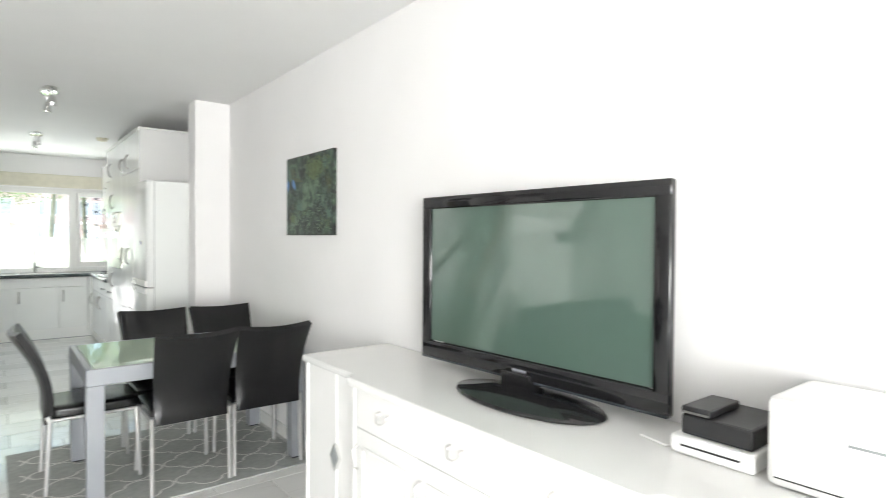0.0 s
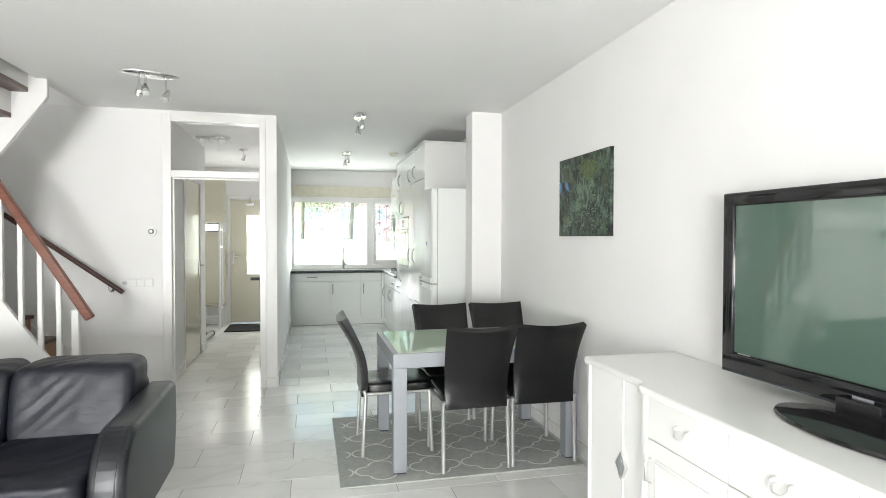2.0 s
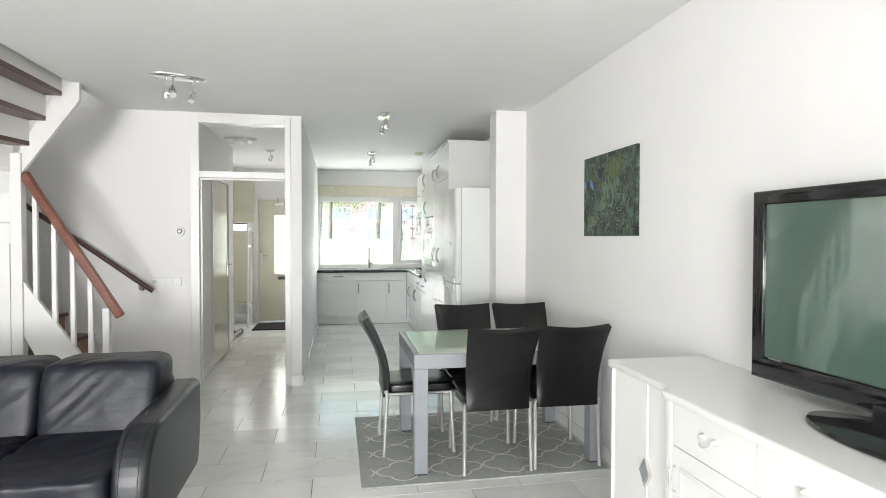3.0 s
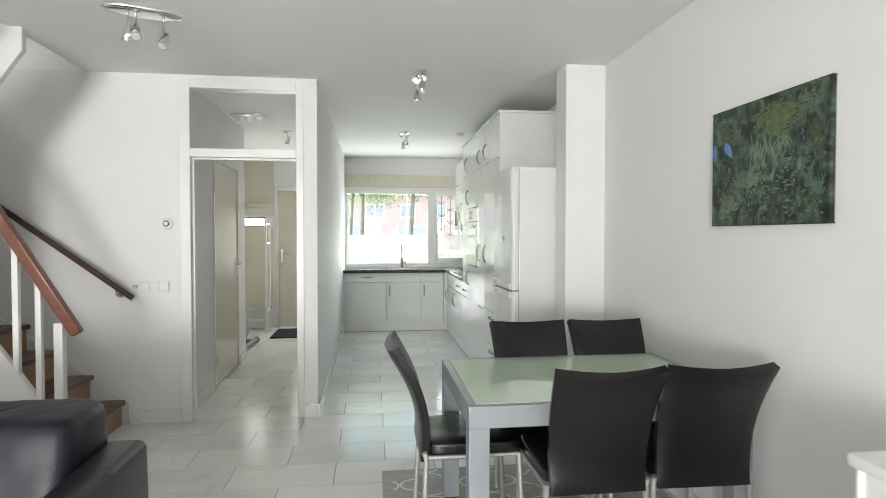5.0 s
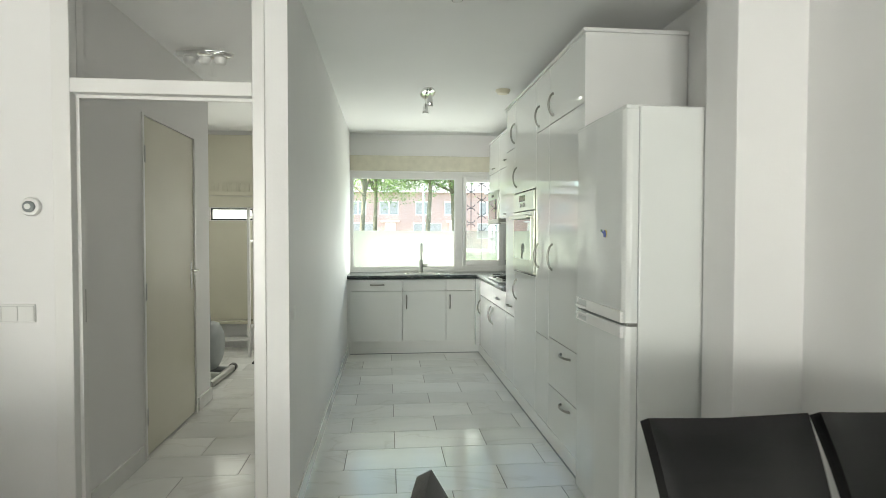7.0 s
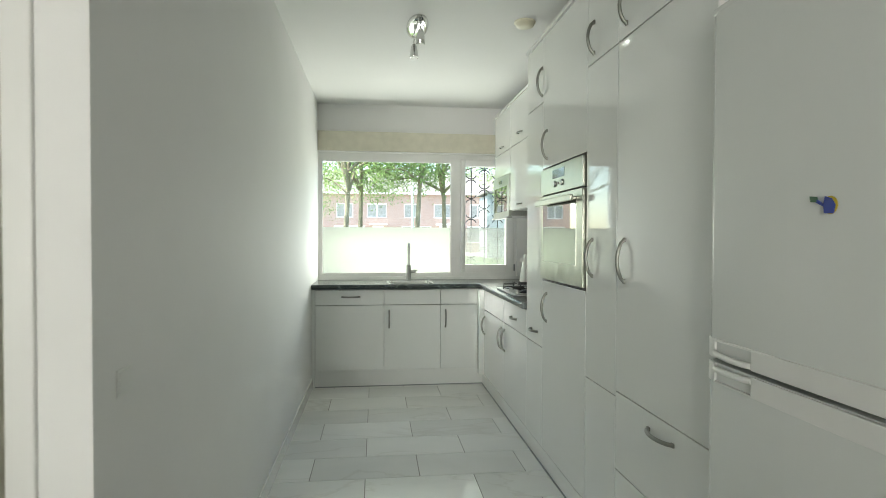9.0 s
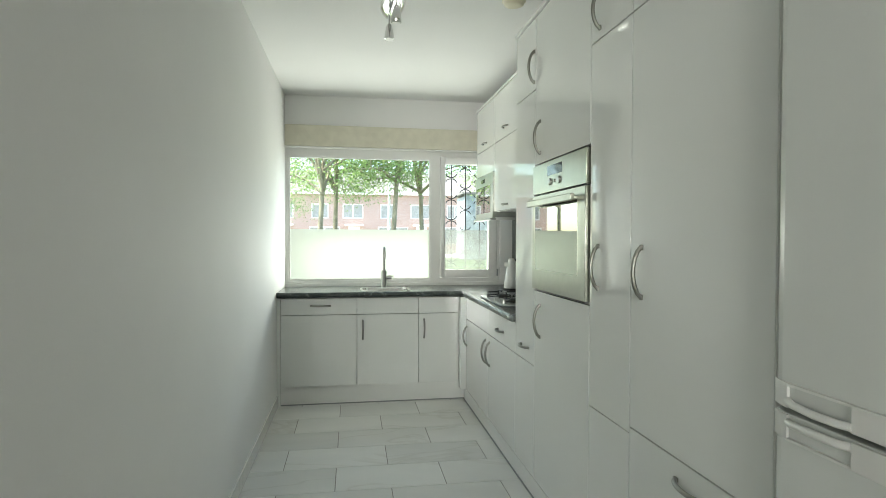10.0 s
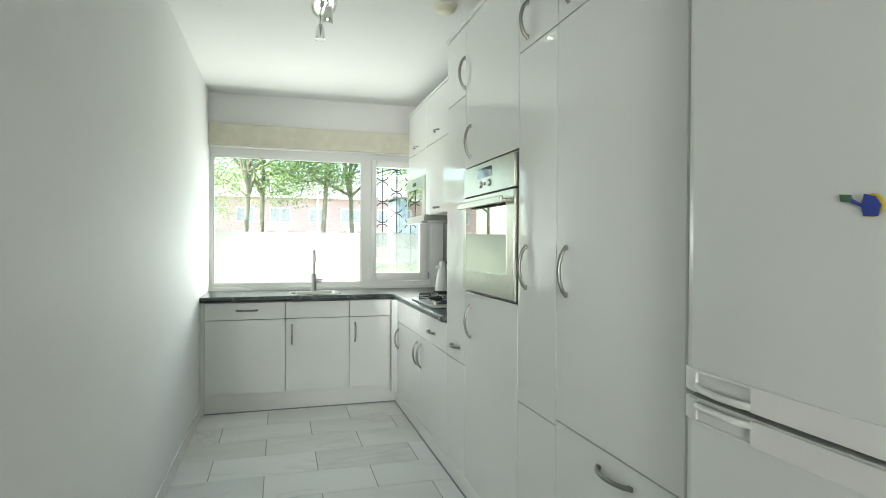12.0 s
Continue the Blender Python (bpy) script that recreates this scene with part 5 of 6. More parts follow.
cornice = solo("cabinet_top_board", B((FX - 0.012, YD0 - 0.012, TALL - 0.0195, XK - 0.004, YA1 + 0.002, TALL), bevel=0.002), "board", "thin white top board over the tall cabinets", "cornice")

# oven
oven = thing("built_in_oven", "stainless steel built-in oven with a mirror-dark glass door", "oven")
OZ0, OZ1 = 1.057, 1.668
part("cavity", B((FX + 0.01, YO0 + 0.012, OZ0 + 0.01, XK - 0.05, YA0 - 0.012, OZ1 - 0.01)), "black", oven)
fas = part("control_panel", B((FX - 0.014, YO0 + 0.010, 1.522, FX + 0.010, YA0 - 0.010, OZ1 - 0.006), bevel=0.002), "oven_steel", oven)
part("display", B((FX - 0.0156, 7.205, 1.595, FX - 0.0138, 7.385, 1.640)), "lens", fas)
for y in (7.235, 7.345):
    part("knob", lathe(bmesh.new(), [(0, 0), (0.016, 0), (0.0145, 0.008), (0, 0.009)], 24, pose(FX - 0.014, y, 1.567, 0, -90)), "steel", fas)
part("button", lathe(bmesh.new(), [(0, 0), (0.007, 0), (0.006, 0.005), (0, 0.006)], 18, pose(FX - 0.014, 7.29, 1.567, 0, -90)), "steel", fas)
od = part("oven_door", B((FX - 0.016, YO0 + 0.010, OZ0 + 0.006, FX + 0.010, YA0 - 0.010, 1.515), bevel=0.002), "oven_steel", oven)
part("door_glass", B((FX - 0.0175, YO0 + 0.085, 1.160, FX - 0.0155, YA0 - 0.055, 1.470)), "oven_glass", od, "mirror-like dark glass")
part("door_handle", B((FX - 0.060, YO0 + 0.050, 1.459, FX - 0.044, YA0 - 0.050, 1.489), (FX - 0.050, YO0 + 0.085, 1.466, FX - 0.015, YO0 + 0.115, 1.482), (FX - 0.050, YA0 - 0.115, 1.466, FX - 0.015, YA0 - 0.085, 1.482), bevel=0.004), "oven_steel", od)

# base units under the hob
u = unit_x(YA1, 8.565, 0.10, TOPZ0 - 0.002, "white gloss base cabinet with a drawer under the hob")
d = front_x(u, YA1, 8.565, 0.668, TOPZ0 - 0.005, "drawer")
bow_x(d, 8.235, 0.745, 0.13, False)
d = front_x(u, YA1, 8.565, 0.10, 0.668)
bow_x(d, 8.512, 0.542, 0.16)
u = unit_x(8.565, 9.30, 0.10, TOPZ0 - 0.002, "white gloss corner base cabinet")
front_x(u, 8.565, 9.30, 0.668, TOPZ0 - 0.005, "drawer")
d = front_x(u, 8.565, 9.30, 0.10, 0.668)
bow_x(d, 8.622, 0.54, 0.16)
bow_x(d, 9.25, 0.535, 0.155)
solo("corner_filler", B((1.073, 9.30, 0.10, FX + 0.019, FY + 0.0, TOPZ0 - 0.004)), "lacquer", "white gloss filler strip in the corner", "filler panel")

# base units under the window
for x0, x1, label, up in ((-0.330, 0.253, "white gloss base cabinet with a wide drawer", False), (0.253, 0.742, "white gloss sink cabinet", True), (0.742, 1.072, "narrow white gloss base cabinet in the corner", True)):
    u = thing("kitchen_cabinet", label, "kitchen cabinet", group="kitchen units")
    part("carcass", B((x0 + 0.0005, FY + 0.020, 0.10, x1 - 0.0005, YF - 0.004, TOPZ0 - 0.16)), "board", u)
    d = front_y(u, x0, x1, 0.707, TOPZ0 - 0.006, "drawer")
    if not up:
        bow_y(d, (x0 + x1) / 2 + 0.01, 0.778, 0.15, False)
    d = front_y(u, x0, x1, 0.145, 0.707)
    if up:
        bow_y(d, x0 + 0.045, 0.585, 0.15)
solo("end_filler", B((KL + 0.002, FY + 0.003, 0.0, -0.331, FY + 0.019, TOPZ0 - 0.006)), "lacquer", "thin white filler beside the wall", "filler panel")
solo("plinth_board", B((KL + 0.014, FY + 0.022, 0.0, FX + 0.02, FY + 0.038, 0.143)), "board", "white plinth board under the window cabinets", "plinth")
solo("plinth_board", B((FX + 0.0015, YD0 + 0.02, 0.0, FX + 0.018, FY + 0.0, 0.0985)), "board", "white plinth board under the tall cabinets", "plinth")
solo("plinth_seal", B((KL + 0.014, FY + 0.016, 0.0, FX + 0.004, FY + 0.0215, 0.008), (FX - 0.004, YD0 + 0.02, 0.0, FX + 0.001, FY + 0.0, 0.008)), "grey_plastic", "thin brown-grey sealing strip along the plinth", "seal")

# worktop in an L, with the sink cut through it
WT = thing("worktop", "dark green-grey stone-look worktop in an L shape", "worktop")
SX0, SX1, SY0, SY1 = 0.30, 0.67, 9.45, 9.70
bm = bmesh.new()
edge = FY - 0.028
for b in ((KL + 0.002, edge, TOPZ0, SX0, YF - 0.002, TOPZ1), (SX1, edge, TOPZ0, FX - 0.022, YF - 0.002, TOPZ1), (SX0, edge, TOPZ0, SX1, SY0, TOPZ1), (SX0, SY1, TOPZ0, SX1, YF - 0.002, TOPZ1), (FX - 0.022, YA1 + 0.001, TOPZ0, XK - 0.003, YF - 0.002, TOPZ1)):
    box(bm, *b)
part("slab", bm, "top", WT)
part("front_edge", rod(bmesh.new(), [(KL + 0.004, edge, TOPZ1 - 0.020), (FX - 0.022, edge, TOPZ1 - 0.020), (FX - 0.022, YA1 + 0.003, TOPZ1 - 0.020)], 0.0185, 16), "top", WT)
part("upstand", B((KL + 0.002, YF - 0.012, TOPZ1, 1.565, YF - 0.002, 0.897)), "trim", WT)

sink = thing("sink", "round-cornered stainless steel sink set into the worktop", "sink")


def rounded(x0, y0, x1, y1, r, n=6):
    pts = []
    for cx, cy, a in ((x1 - r, y1 - r, 0), (x0 + r, y1 - r, 90), (x0 + r, y0 + r, 180), (x1 - r, y0 + r, 270)):
        pts += [(cx + r * math.cos(radians(a + 90 * k / n)), cy + r * math.sin(radians(a + 90 * k / n))) for k in range(n + 1)]
    return pts


bm = bmesh.new()
loops = [(0.022, TOPZ1 + 0.0005, 0.06), (0.020, TOPZ1 + 0.005, 0.06), (0.0, TOPZ1 + 0.004, 0.05), (-0.012, TOPZ1 - 0.02, 0.045), (-0.02, 0.72, 0.045), (-0.10, 0.705, 0.02)]
rings = [[bm.verts.new((x, y, z)) for x, y in rounded(SX0 - o, SY0 - o, SX1 + o, SY1 + o, r)] for o, z, r in loops]
for a, b in zip(rings, rings[1:]):
    for k in range(len(a)):
        bm.faces.new((a[k], a[(k + 1) % len(a)], b[(k + 1) % len(a)], b[k]))
bm.faces.new(rings[-1])
part("bowl", bm, "chrome", sink)
part("drain", lathe(bmesh.new(), [(0, 0.706), (0.03, 0.706), (0.028, 0.711), (0, 0.709)], 20, pose((SX0 + SX1) / 2, (SY0 + SY1) / 2, 0)), "steel", sink)
tap = thing("kitchen_tap", "tall brushed steel kitchen tap with a hooked spout", "tap", pose(0.487, 9.765, TOPZ1 + 0.001))
part("body", lathe(bmesh.new(), [(0, 0), (0.027, 0), (0.024, 0.006), (0.022, 0.14), (0.018, 0.145), (0, 0.145)], 24), "steel", tap)
pts = [(0, 0, 0.14), (0, 0, 0.29)] + [(0, -(0.045 - 0.045 * math.cos(a)), 0.29 + 0.05 * math.sin(a)) for a in [math.pi * k / 10 for k in range(1, 11)]] + [(0, -0.09, 0.245)]
part("spout", rod(bmesh.new(), pts, 0.0105, 12), "steel", tap)
part("lever", rod(bmesh.new(), [(0.018, 0, 0.085), (0.065, 0, 0.085)], 0.016, 14), "steel", tap)
part("lever_pin", rod(bmesh.new(), [(0.06, 0, 0.085), (0.085, 0, 0.10)], 0.005, 8), "steel", tap)

# hob
hob = thing("gas_hob", "stainless steel gas hob with four burners and black pan supports", "hob", pose(1.378, 8.57, TOPZ1 + 0.001))
part("plate", prism(bmesh.new(), rounded(-0.25, -0.30, 0.25, 0.30, 0.03), 0, 0.012, bevel=0.004), "steel", hob)
for x in (-0.12, 0.13):
    for y in (-0.15, 0.15):
        part("burner", lathe(bmesh.new(), [(0, 0.012), (0.045, 0.012), (0.045, 0.022), (0.036, 0.026), (0.034, 0.032), (0, 0.033)], 24, pose(x, y, 0)), "iron", hob)
        s = bmesh.new()
        for a in range(4):
            c, d_ = math.cos(radians(90 * a)), math.sin(radians(90 * a))
            rod(s, [(x + 0.105 * c, y + 0.105 * d_, 0.012), (x + 0.105 * c, y + 0.105 * d_, 0.050), (x + 0.03 * c, y + 0.03 * d_, 0.050)], 0.0052, 6)
        ring = [(x + 0.105 * math.cos(2 * math.pi * k / 16), y + 0.105 * math.sin(2 * math.pi * k / 16), 0.022) for k in range(17)]
        rod(s, ring, 0.0045, 6)
        part("pan_support", s, "iron", hob)
for i in range(4):
    part("knob", lathe(bmesh.new(), [(0, 0.012), (0.018, 0.012), (0.016, 0.035), (0, 0.036)], 20, pose(-0.215, -0.22 + i * 0.055, 0)), "steel", hob)

kettle = thing("kettle", "slender white electric kettle at the back of the worktop", "kettle", pose(1.525, 9.42, TOPZ1 + 0.001))
part("body", lathe(bmesh.new(), [(0, 0), (0.060, 0), (0.064, 0.02), (0.052, 0.10), (0.036, 0.19), (0.026, 0.245), (0.020, 0.258), (0, 0.262)], 32), "white_plastic", kettle)
part("handle", rod(bmesh.new(), [(0.026, 0, 0.245), (0.075, 0, 0.240), (0.098, 0, 0.17), (0.088, 0, 0.06), (0.060, 0, 0.04)], 0.011, 12), "black", kettle)
part("spout", prism(bmesh.new(), [(-0.02, 0.0), (0, 0.03), (0.02, 0.0)], 0.19, 0.225, pose(-0.030, 0, 0, 0, 0, 90)), "white_plastic", kettle)
part("base", lathe(bmesh.new(), [(0, -0.0005), (0.078, -0.0005), (0.078, 0.012), (0, 0.014)], 30), "black", kettle)

# splashback and wall cabinets
structure("splashback", B((XK - 0.010, YA1 + 0.002, TOPZ1 + 0.002, XK - 0.001, YF - 0.012, 1.56)), "splash", "dark grey splashback panel behind the hob", "splashback")
WF = 1.30


def wall_unit(y0, y1, z0, label):
    u = thing("wall_cabinet", label, "wall cabinet", group="wall units")
    part("carcass", B((WF + 0.020, y0 + 0.0005, z0, XK - 0.004, y1 - 0.0005, 2.405)), "board", u)
    return u


def wall_front(u, y0, y1, z0, z1, pull=None):
    d = part("door", B((WF, y0 + G, z0 + G, WF + 0.019, y1 - G, z1 - G), bevel=0.0015), "lacquer", u)
    if pull:
        part("handle", rod(bmesh.new(), [(WF - 0.002, pull[0] - 0.055, pull[1])] + [(WF - 0.002 - 0.026 * math.sin(math.pi * k / 8) ** 0.6, pull[0] - 0.055 + 0.11 * k / 8, pull[1]) for k in range(1, 8)] + [(WF - 0.002, pull[0] + 0.055, pull[1])], 0.006, 8), "handle_steel", d, "bowed brushed steel handle")


u = wall_unit(YA1 + 0.002, 8.53, 1.515, "white gloss wall cabinet above the hob")
wall_front(u, YA1 + 0.002, 8.53, 1.515, 2.04, (8.24, 1.555))
wall_front(u, YA1 + 0.002, 8.53, 2.04, 2.405, (8.24, 2.085))
u = wall_unit(8.53, 9.13, 1.515, "white gloss wall cabinet with a lift-up top door")
wall_front(u, 8.53, 9.13, 1.515, 2.04, (8.80, 1.555))
wall_front(u, 8.53, 9.13, 2.04, 2.405, (8.80, 2.11))
u = wall_unit(9.13, 9.74, 1.83, "white gloss wall cabinet above the microwave")
wall_front(u, 9.13, 9.74, 1.83, 2.04)
wall_front(u, 9.13, 9.74, 2.04, 2.405, (9.43, 2.09))
solo("cornice_board", B((WF - 0.008, YA1 + 0.004, 2.4055, XK - 0.004, 9.748, 2.422), bevel=0.002), "board", "thin white top board over the wall cabinets", "cornice")
mw = thing("microwave", "stainless steel built-in microwave with a dark glass door", "microwave")
part("housing", B((WF + 0.012, 9.14, 1.475, XK - 0.006, 9.735, 1.825)), "steel", mw)
part("front", B((WF - 0.012, 9.135, 1.470, WF + 0.011, 9.738, 1.826), bevel=0.002), "oven_steel", mw)
part("door_glass", B((WF - 0.0135, 9.20, 1.515, WF - 0.0115, 9.70, 1.735)), "oven_glass", mw)
part("display", B((WF - 0.0135, 9.40, 1.765, WF - 0.0115, 9.52, 1.795)), "lens", mw)
part("lower_lip", B((WF - 0.03, 9.14, 1.455, WF + 0.02, 9.735, 1.469), bevel=0.002), "steel", mw)

# fridge
FRX = 1.045
fr = thing("fridge_freezer", "tall white fridge-freezer with moulded grips and a rounded edge", "fridge")
FY0, FY1, FZ, FS = 5.312, 5.918, 1.875, 0.977
part("cabinet", B((FRX + 0.062, FY0, 0.03, 1.66, FY1, FZ), bevel=0.006), "fridge", fr)
for z0, z1, nm in ((0.06, FS - 0.005, "freezer_door"), (FS + 0.005, FZ - 0.012, "fridge_door")):
    bm = bmesh.new()
    o = [(FRX + 0.058, FY0 + 0.001), (FRX + 0.058, FY1 - 0.001), (FRX + 0.03, FY1 - 0.001), (FRX + 0.010, FY1 - 0.012), (FRX + 0.001, FY1 - 0.035), (FRX - 0.006, (FY0 + FY1) / 2), (FRX + 0.001, FY0 + 0.035), (FRX + 0.010, FY0 + 0.012), (FRX + 0.03, FY0 + 0.001)]
    prism(bm, o, z0, z1, bevel=0.003)
    d = part(nm, bm, "fridge", fr)
    s = -1 if nm == "freezer_door" else 1
    ze = z1 if s < 0 else z0
    a, b = (ze - 0.052, ze) if s < 0 else (ze, ze + 0.052)
    part("grip_band", B((FRX - 0.011, FY0 + 0.012, a + 0.002, FRX + 0.004, FY1 - 0.20, b - 0.002), bevel=0.002), "white_plastic", d)
    corner = [(FRX + 0.030, FY1 + 0.0015), (FRX + 0.008, FY1 - 0.009), (FRX - 0.002, FY1 - 0.034), (FRX - 0.006, FY1 - 0.055), (FRX + 0.004, FY1 - 0.055), (FRX + 0.012, FY1 - 0.030), (FRX + 0.030, FY1 - 0.015)]
    part("grip_end", prism(bmesh.new(), corner, a + 0.002, b - 0.002, bevel=0.001), "white_plastic", d)
    r0, r1 = sorted((ze + s * 0.045, ze + s * 0.050))
    part("grip_rim", B((FRX - 0.009, FY1 - 0.199, r0, FRX + 0.004, FY1 - 0.056, r1), bevel=0.001), "white_plastic", d)
    part("grip", rod(bmesh.new(), [(FRX - 0.003, FY1 - 0.056, ze + s * 0.016), (FRX - 0.013, FY1 - 0.075, ze + s * 0.014), (FRX - 0.018, FY1 - 0.128, ze + s * 0.012), (FRX - 0.016, FY1 - 0.18, ze + s * 0.012), (FRX - 0.008, FY1 - 0.20, ze + s * 0.012)], 0.0075, 10), "white_plastic", d)
part("gasket", B((FRX + 0.030, FY0 + 0.006, FS - 0.005, FRX + 0.058, FY1 - 0.006, FS + 0.005)), "black", fr)
part("gasket", B((FRX + 0.0585, FY0 + 0.006, 0.06, FRX + 0.0618, FY1 - 0.006, FZ - 0.014)), "grey_plastic", fr)
part("hinge_cover", B((FRX + 0.006, FY0 + 0.01, FZ - 0.0115, FRX + 0.06, FY1 - 0.01, FZ + 0.006), bevel=0.004), "fridge", fr)
part("top_vent", B((FRX + 0.02, FY1 - 0.30, FZ + 0.0062, FRX + 0.058, FY1 - 0.10, FZ + 0.014), bevel=0.002), "grey_plastic", fr)
part("middle_hinge", B((FRX + 0.012, FY0 - 0.004, FS - 0.007, FRX + 0.058, FY0 + 0.03, FS + 0.007), bevel=0.002), "steel", fr)
for y in (FY0 + 0.05, FY1 - 0.05):
    for x in (FRX + 0.12, 1.62):
        part("foot", lathe(bmesh.new(), [(0, 0), (0.02, 0), (0.018, 0.032), (0, 0.032)], 14, pose(x, y, 0)), "black", fr)
mag = thing("fridge_magnet", "small plain blue, yellow and green magnet on the fridge door", "magnet", pose(FRX - 0.005, 5.505, 1.352, 0, -90, 0) @ Matrix.Scale(0.52, 4))
part("yellow_disc", lathe(bmesh.new(), [(0, 0), (0.034, 0), (0.033, 0.003), (0, 0.003)], 22), "magnet_yellow", mag)
part("blue_shape", prism(bmesh.new(), [(0.0, -0.028), (0.024, -0.012), (0.034, 0.02), (0.0, 0.028), (-0.03, 0.022), (-0.032, -0.02)], 0.0032, 0.007, bevel=0.001), "magnet_blue", mag)
part("green_shape", prism(bmesh.new(), [(0.012, 0.055), (0.034, 0.06), (0.038, 0.095), (0.016, 0.09)], 0, 0.006, bevel=0.001), "magnet_green", mag)
part("blue_strip", prism(bmesh.new(), [(-0.004, 0.028), (0.006, 0.03), (0.024, 0.06), (0.012, 0.062)], 0, 0.006), "magnet_blue", mag)

# ---------------------------------------------------------------- kitchen window
win = thing("window_1", "wide white window, its lower half covered with frosted film", "window", kind="structure")
WY0, WY1 = YF + 0.02, YF + 0.10
WX0, WX1, WZ0, WZ1 = -0.333, 0.919, 0.935, 2.025
part("window_frame", B((KL, WY0, 0.90, WX0, WY1, 2.10), (WX1, WY0, 0.90, 0.985, WY1, 2.10), (WX0, WY0, 0.90, WX1, WY1, WZ0), (WX0, WY0, WZ1, WX1, WY1, 2.10)), "trim", win)
part("glazing_bead", B((WX0, WY0 + 0.012, WZ0, WX0 + 0.012, WY0 + 0.035, WZ1), (WX1 - 0.012, WY0 + 0.012, WZ0, WX1, WY0 + 0.035, WZ1), (WX0 + 0.012, WY0 + 0.012, WZ0, WX1 - 0.012, WY0 + 0.035, WZ0 + 0.012), (WX0 + 0.012, WY0 + 0.012, WZ1 - 0.012, WX1 - 0.012, WY0 + 0.035, WZ1)), "trim", win)
p = part("pane", B((WX0, YF + 0.062, WZ0, WX1, YF + 0.068, WZ1)), "window_glass", win)
p.visible_shadow = False
p = part("frosted_film", B((WX0 + 0.004, YF + 0.0595, WZ0, WX1 - 0.004, YF + 0.0605, 1.386)), "film", win, "white frosted privacy film")
p.visible_shadow = False
part("window_sill", B((KL, YF - 0.001, 0.8975, 1.565, YF + 0.019, 0.912), bevel=0.003), "trim", win)

cas = thing("window_2", "narrow white tilt window with frosted film at the bottom", "window", kind="structure")
CX0, CX1, CZ0, CZ1 = 1.049, 1.455, 1.025, 1.984
part("outer_frame", B((0.985, WY0 + 0.004, 0.90, 1.004, WY1, 2.10), (1.535, WY0, 0.90, 1.565, WY1, 2.10), (1.004, WY0, 0.90, 1.535, WY1, 0.95), (1.004, WY0, 2.05, 1.535, WY1, 2.10)), "trim", cas)
part("sash", B((1.006, WY0 - 0.022, 0.953, CX0, WY0 + 0.05, 2.046), (CX1, WY0 - 0.022, 0.953, 1.532, WY0 + 0.05, 2.046), (CX0, WY0 - 0.022, 0.953, CX1, WY0 + 0.05, CZ0), (CX0, WY0 - 0.022, CZ1, CX1, WY0 + 0.05, 2.046), bevel=0.004), "trim", cas)
p = part("pane", B((CX0, YF + 0.034, CZ0, CX1, YF + 0.040, CZ1)), "window_glass", cas)
p.visible_shadow = False
p = part("frosted_film", B((CX0 + 0.003, YF + 0.0318, CZ0, CX1 - 0.003, YF + 0.0328, 1.386)), "thin_film", cas, "white frosted privacy film")
p.visible_shadow = False
part("handle", rod(B((1.014, WY0 - 0.030, 1.36, 1.038, WY0 - 0.022, 1.44), bevel=0.003), [(1.026, WY0 - 0.028, 1.425), (1.026, WY0 - 0.060, 1.425), (1.026, WY0 - 0.063, 1.41), (1.026, WY0 - 0.063, 1.31)], 0.009, 10), "white_plastic", cas)
part("hinge", rod(bmesh.new(), [(1.54, WY0 - 0.015, 0.965), (1.54, WY0 - 0.015, 1.03)], 0.008), "grey_plastic", cas)

grille = thing("window_grille", "black wrought-iron grille of curved bars outside the tilt window", "window grille")
GY = YF + 0.14
for i, x in enumerate((1.130, 1.265, 1.400)):
    part("bar", rod(bmesh.new(), [(x, GY, 0.98), (x, GY, 2.06)], 0.0048, 8), "iron", grille)
for i, x in enumerate((1.130, 1.265, 1.400)):
    for k in range(5):
        z = 1.085 + (k + 0.5 * (i % 2)) * 0.197
        for s in (-1, 1):
            arc = [(x + 0.052 * math.cos(a), GY + 0.012, z + s * (0.046 - 0.040 * math.sin(a))) for a in [math.pi * (0.05 + 0.9 * q / 10) for q in range(11)]]
            part("scroll", rod(bmesh.new(), arc, 0.0048, 6), "iron", grille)
part("grille_rail", B((0.99, GY + 0.018, 0.965, 1.56, GY + 0.026, 0.985), (0.99, GY + 0.018, 2.055, 1.56, GY + 0.026, 2.075)), "iron", grille)

blind = thing("roller_blind", "cream fabric blind rolled up in a box over the window", "blind")
part("cassette", B((KL + 0.004, YF - 0.055, 2.102, 1.62, YF - 0.002, 2.285), bevel=0.006), "blind", blind)
part("bottom_bar", B((KL + 0.01, YF - 0.050, 2.088, 1.61, YF - 0.026, 2.1015), bevel=0.003), "trim", blind)
part("end_cap", B((KL + 0.0005, YF - 0.058, 2.09, KL + 0.0038, YF - 0.002, 2.295)), "trim", blind)
part("pull_cord", rod(bmesh.new(), [(KL + 0.012, YF - 0.06, 2.10), (KL + 0.012, YF - 0.06, 1.15)], 0.0016, 6), "white_plastic", blind)

# unseen window behind the walker, placed only to shape the room's light
gw = thing("window_4", "assumed rear window with white frame, out of view", "window", kind="structure")
part("window_frame", B((-3.45, YB - 0.12, 0.25, -3.38, YB - 0.05, 2.35), (-1.22, YB - 0.12, 0.25, -1.15, YB - 0.05, 2.35), (-3.38, YB - 0.12, 0.25, -1.22, YB - 0.05, 0.32), (-3.38, YB - 0.12, 2.28, -1.22, YB - 0.05, 2.35)), "trim", gw)

# ---------------------------------------------------------------- outside
structure("ground", B((-400, 10.15, -0.25, 400, 900, -0.05), (-400, -900, -0.25, 400, -5.4, -0.05)), "ground", "grey paved street and ground to the horizon", "ground")
